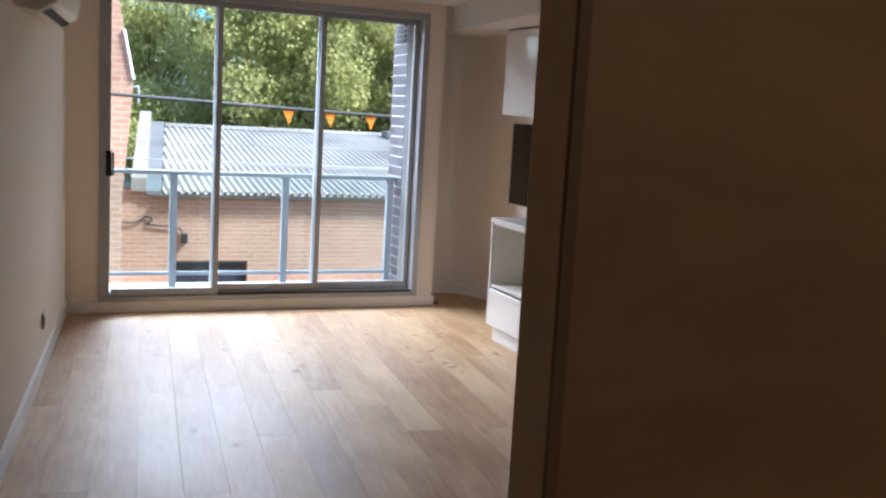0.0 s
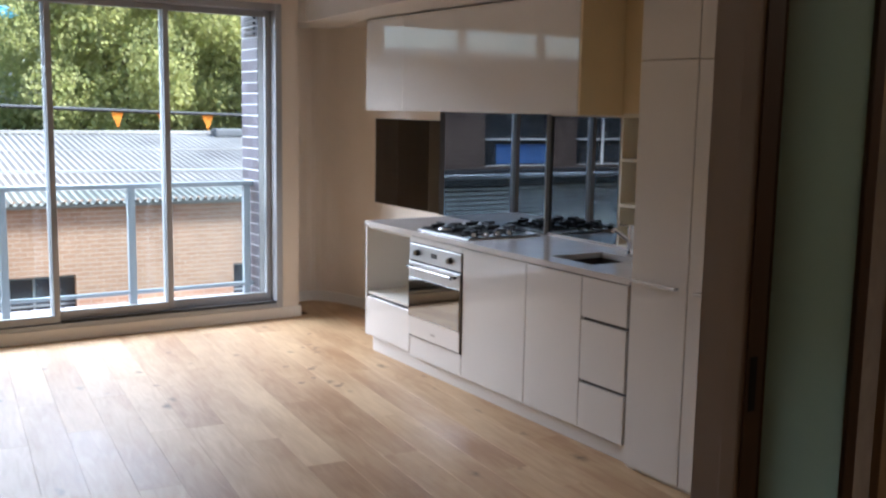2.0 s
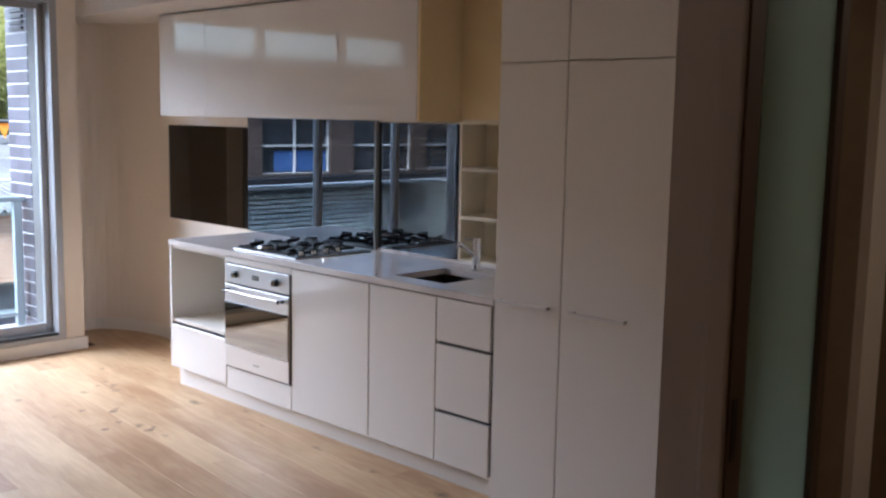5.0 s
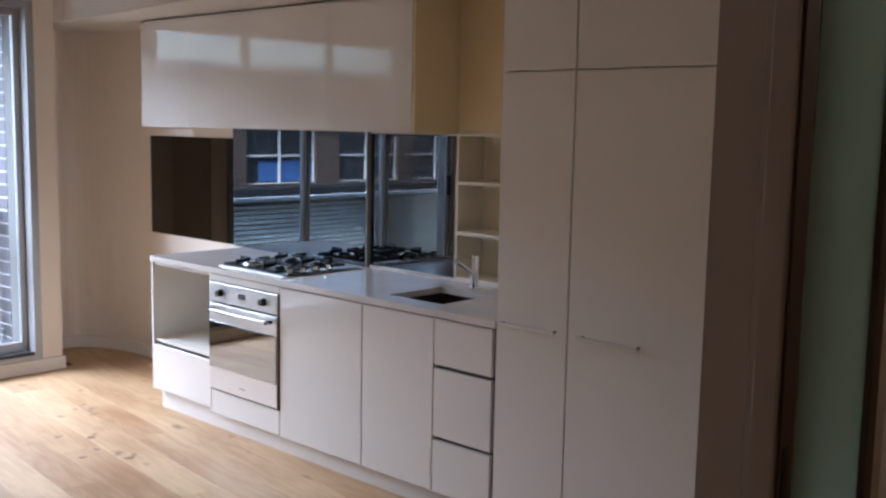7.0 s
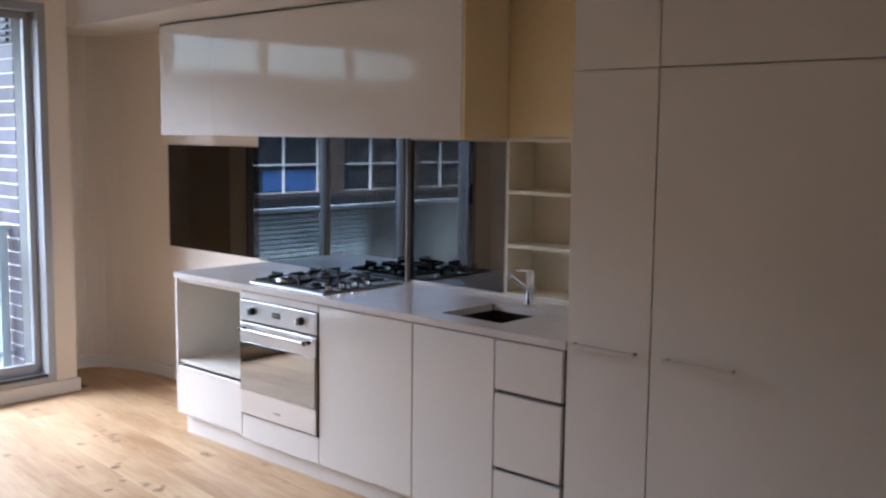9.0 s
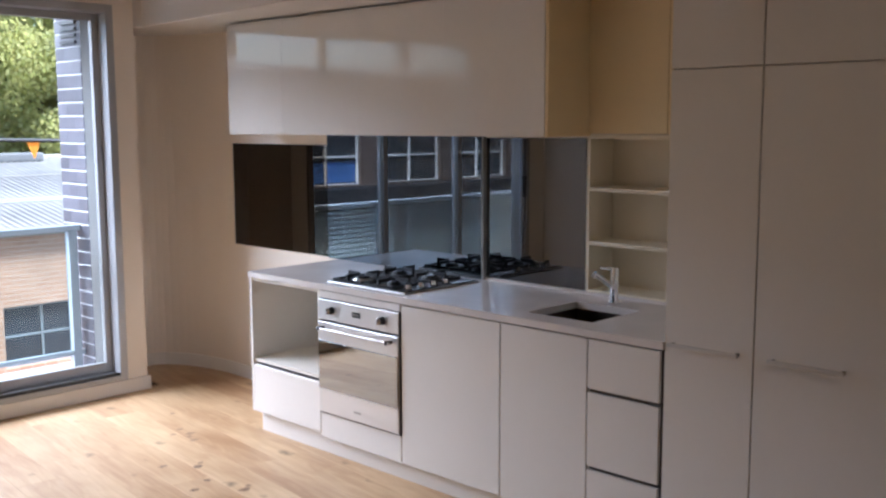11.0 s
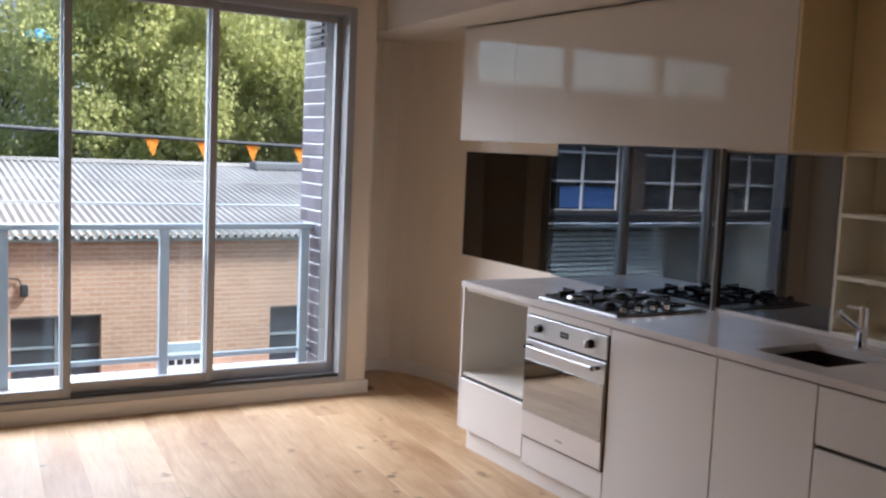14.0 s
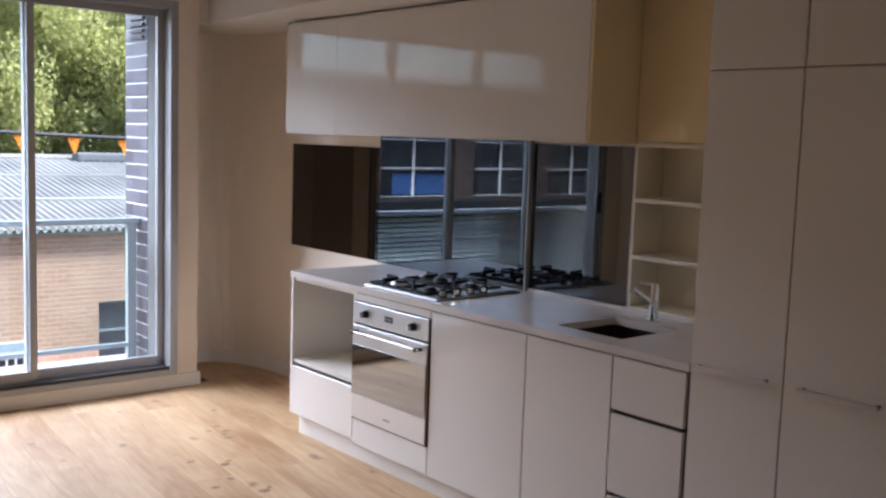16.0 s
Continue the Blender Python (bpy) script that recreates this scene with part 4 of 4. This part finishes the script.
for x in (-8.5, -5.5, -2.2, 1.85):
    for z in (0.6, 3.15):
        w = part("window", block(x - 0.62, x + 0.62, 39.9, 39.99, z, z + 0.95), M_PANE, far)
        for q in (-0.62, 0, 0.62):
            part("glazing_bar", block(x + q - 0.03, x + q + 0.03, 39.85, 39.9, z, z + 0.95), M_WHITEPAINT, w)
        part("glazing_bar", block(x - 0.62, x + 0.62, 39.85, 39.9, z + 0.45, z + 0.49), M_WHITEPAINT, w)
bt = thing("tarpaulin", "crumpled light blue plastic sheet caught in a tree", "tarpaulin", (1.40, 23.4, 3.92))
bm = bmesh.new()
bmesh.ops.create_icosphere(bm, subdivisions=3, radius=1.0)
for v in bm.verts:
    k = 1 + 0.5 * noise.noise(v.co * 2.3)
    v.co = Vector((1.40 + 0.34 * k * v.co.x, 23.4 + 0.12 * k * v.co.y, 4.0 + 0.15 * k * v.co.z))
part("sheet", bm, surface("light_blue_plastic", (0.16, 0.48, 0.68), 0.5, vary=0.15), bt, smooth=True)


# trees
def tree_crown(rng, radii, count, size):
    verts, faces = [], []
    lumps = []
    for _ in range(110):
        u = Vector((rng.gauss(0, 1), rng.gauss(0, 1), rng.gauss(0, 1))).normalized() * (rng.random() ** 0.4)
        lumps.append((Vector((u.x * radii[0], u.y * radii[1], u.z * radii[2])), rng.uniform(0.4, 1.15)))
    for _ in range(count):
        c, r = rng.choice(lumps)
        u = Vector((rng.gauss(0, 1), rng.gauss(0, 1), rng.gauss(0, 1))).normalized() * r * (rng.random() ** 0.35)
        p = c + u
        e = Euler((rng.uniform(0, 6.3), rng.uniform(0, 6.3), rng.uniform(0, 6.3))).to_matrix()
        s = size * rng.uniform(0.6, 1.5)
        k = len(verts)
        for q in ((-0.5, 0, 0), (0, 0.28, 0.05), (0.5, 0, 0), (0, -0.28, 0.05)):
            verts.append(tuple(p + e @ (Vector(q) * s)))
        faces.append((k, k + 1, k + 2, k + 3))
    me = bpy.data.meshes.new("crown")
    me.from_pydata(verts, [], faces)
    me.materials.append(M_LEAF)
    return me, lumps


def tree(at, height, radii, seed, count=16000, size=0.24, label="green leafy street tree"):
    rng = random.Random(seed)
    t = thing("tree", label, "tree", at, group="street trees")
    base = Vector(at)
    mid = base + Vector((0, 0, height))
    me, lumps = tree_crown(rng, radii, count, size)
    bm = bmesh.new()
    rod(bm, base, base + Vector((0.1, 0, height * 0.55)), 0.28, 0.2, seg=12)
    fork = base + Vector((0.1, 0, height * 0.55))
    rod(bm, fork, mid, 0.2, 0.08, seg=10)
    part("trunk", bm, M_BARK, t, smooth=True)
    for c, r in lumps[:16]:
        bm = bmesh.new()
        knee = fork.lerp(mid + c, 0.5) + Vector((0, 0, 0.3))
        rod(bm, fork, knee, 0.09, 0.05, seg=7)
        rod(bm, knee, mid + c, 0.05, 0.015, seg=6)
        part("limb", bm, M_BARK, t, smooth=True)
    crown = new("crown", me)
    crown.parent = t
    crown.location = (0, 0, height)
    tagged(crown, "yellow-green leaves with gaps", kind="stuff")


tree((4.85, 25, -3.4), 6.6, (4.0, 3.0, 4.4), 3, 110000, 0.13)
tree((9.6, 24, -3.4), 6.4, (4.4, 3.0, 4.2), 4, 100000, 0.13)
tree((-1.2, 26, -3.4), 3.9, (3.2, 2.6, 1.2), 5, 50000, 0.13)
tree((7.6, 33, -3.4), 9.0, (5.2, 3.0, 5.4), 6, 60000, 0.2)
tree((0.9, 35, -3.4), 6.8, (2.4, 1.5, 2.8), 9, 7000, 0.2)
tree((15.5, 27, -3.4), 6.8, (4.6, 3.0, 4.6), 7, 60000, 0.15)
tree((-5.5, 36, -3.4), 8.5, (4.6, 3.0, 5.5), 8, 50000, 0.2)

# cables and bunting across the lane
def hang(p, q, sag, k=24):
    p, q = Vector(p), Vector(q)
    return [p.lerp(q, i / k) - Vector((0, 0, sag * 4 * (i / k) * (1 - i / k))) for i in range(k + 1)]


CY = 6.8
cable = thing("overhead_cable", "black overhead cable hung with orange pennants", "cable", (-12, CY, 1.9), group="overhead cables")
part("wire", tube(hang((-14, CY, 2.17), (16, CY, 1.45), 0.27), 0.022), M_CABLE, cable)
part("bracket", block(-14.1, -13.98, CY - 0.1, HY, 2.15, 2.28), M_GREYPLASTIC, cable)
cable2 = thing("overhead_cable", "thin pale overhead wire across the lane", "cable", (-12, CY + 1, 1.0), group="overhead cables")
part("wire", tube(hang((-14, CY + 2.5, 0.95), (16, CY + 2.5, 0.75), 0.2), 0.010), M_RAIL, cable2)
for x in (0.08, 0.66, 1.24, 1.83, 2.42):
    u = (x + 14) / 30
    z = 2.17 - 0.72 * u - 0.27 * 4 * u * (1 - u) - 0.005
    bm = bmesh.new()
    f = bm.faces.new([bm.verts.new(v) for v in ((x - 0.085, CY, z), (x + 0.085, CY, z), (x + 0.015, CY + 0.01, z - 0.21))])
    bmesh.ops.solidify(bm, geom=[f], thickness=0.004)
    part("pennant", bm, M_FLAG, cable, "orange triangular pennant")

# ---- glazed brick pier at the balcony's end ----
pier = setting("pier", joined([(-0.185, -0.06, 1.455, 1.795, -0.3, 2.5)]), M_MORTAR, "pier of dark glazed bricks with pale joints", "wall")
bme = {}
for half in (False, True):
    bme[half] = mesh_of("brick", block(-0.195, -0.186, -0.056 if half else -0.117, 0.056 if half else 0.117, 0, 0.0785, 0.0025, 1), M_DARKBRICK)
for row in range(27):
    z = 0.123 + row * 0.086
    ys = ((1.573, False), (1.745, True)) if row % 2 else ((1.513, True), (1.684, False))
    for y, half in ys:
        b = new("brick", bme[half])
        b.parent = pier
        b.location = (0.005, y, z)
setting("pier_vent", joined([(-0.205, -0.19, 1.50, 1.70, 2.20 + 0.04 * k, 2.22 + 0.04 * k) for k in range(4)]), M_BLACK, "small dark louvre vent at the top of the pier", "vent")

# ---- oak floor boards ----
floor = setting("floor", joined([(-4.1, 0.94, -7.8, 1.97, -0.0118, -0.008)]), M_JOINT, "wide oiled oak boards with dark knots", "floor")
BW = 0.19
rng = random.Random(11)
ang = radians(-5.5)
lengths = (1.1, 1.5, 1.9, 2.2)
bmesh_len = {L: mesh_of("plank", block(-BW / 2 + 0.0002, BW / 2 - 0.0002, 0.0002, L - 0.0002, -0.0078, 0.0, 0.0006, 1), M_OAK) for L in lengths}
ux, uy = Vector((math.cos(ang), math.sin(ang), 0)), Vector((-math.sin(ang), math.cos(ang), 0))
org = Vector((-1.3, -3.0, 0))
for i in range(-13, 14):
    s = -5.6 - rng.uniform(0, 1.8)
    while s < 5.4:
        L = rng.choice(lengths)
        mid = org + ux * (i * BW) + uy * (s + L / 2)
        end = org + ux * (i * BW) + uy * s
        stop = 1.29 if end.x < 0.0 else 1.82
        room = (stop - end.y) / uy.y
        if -4.3 < mid.x < 0.84 and end.y > (-6.95 if mid.x > -1.2 else -7.75) and room > 0.05 and left_x(mid.y) - 0.06 < mid.x:
            if room < L:
                short = block(-BW / 2 + 0.0002, BW / 2 - 0.0002, 0.0002, room, -0.0078, 0.0, 0.0006, 1)
                me = mesh_of("plank", short, M_OAK)
            else:
                me = bmesh_len[L]
            p = new("plank", me)
            p.parent = floor
            p.matrix_local = Matrix.Translation(end) @ Matrix.Rotation(ang, 4, "Z")
        s += L
# dark knots in the boards near the kitchen
KNOTS = ((-0.324, 0.096, 0.030), (-0.273, 0.209, 0.036), (-0.31, 0.165, 0.022), (-0.273, 0.319, 0.026), (-0.35, 0.26, 0.02), (-0.54, -0.289, 0.034), (-0.50, -0.25, 0.018), (-0.66, -0.16, 0.030), (-0.728, -0.558, 0.028), (-0.56, -0.719, 0.034), (-0.52, -0.69, 0.02), (-0.614, -0.489, 0.024), (-0.14, 0.62, 0.022), (-1.2, 0.55, 0.028), (-1.5, -0.2, 0.024), (-2.35, -0.1, 0.03), (-2.0, 0.5, 0.026))
for x, y, r in KNOTS:
    bm = bmesh.new()
    k = 12
    rim = [r * rng.uniform(0.55, 1.1) for _ in range(k)]
    bm.faces.new([bm.verts.new((x + 0.95 * q * math.cos(6.283 * i / k), y + 0.7 * q * math.sin(6.283 * i / k), 0.0012)) for i, q in enumerate(rim)])
    part("knot", bm, M_KNOT, floor)
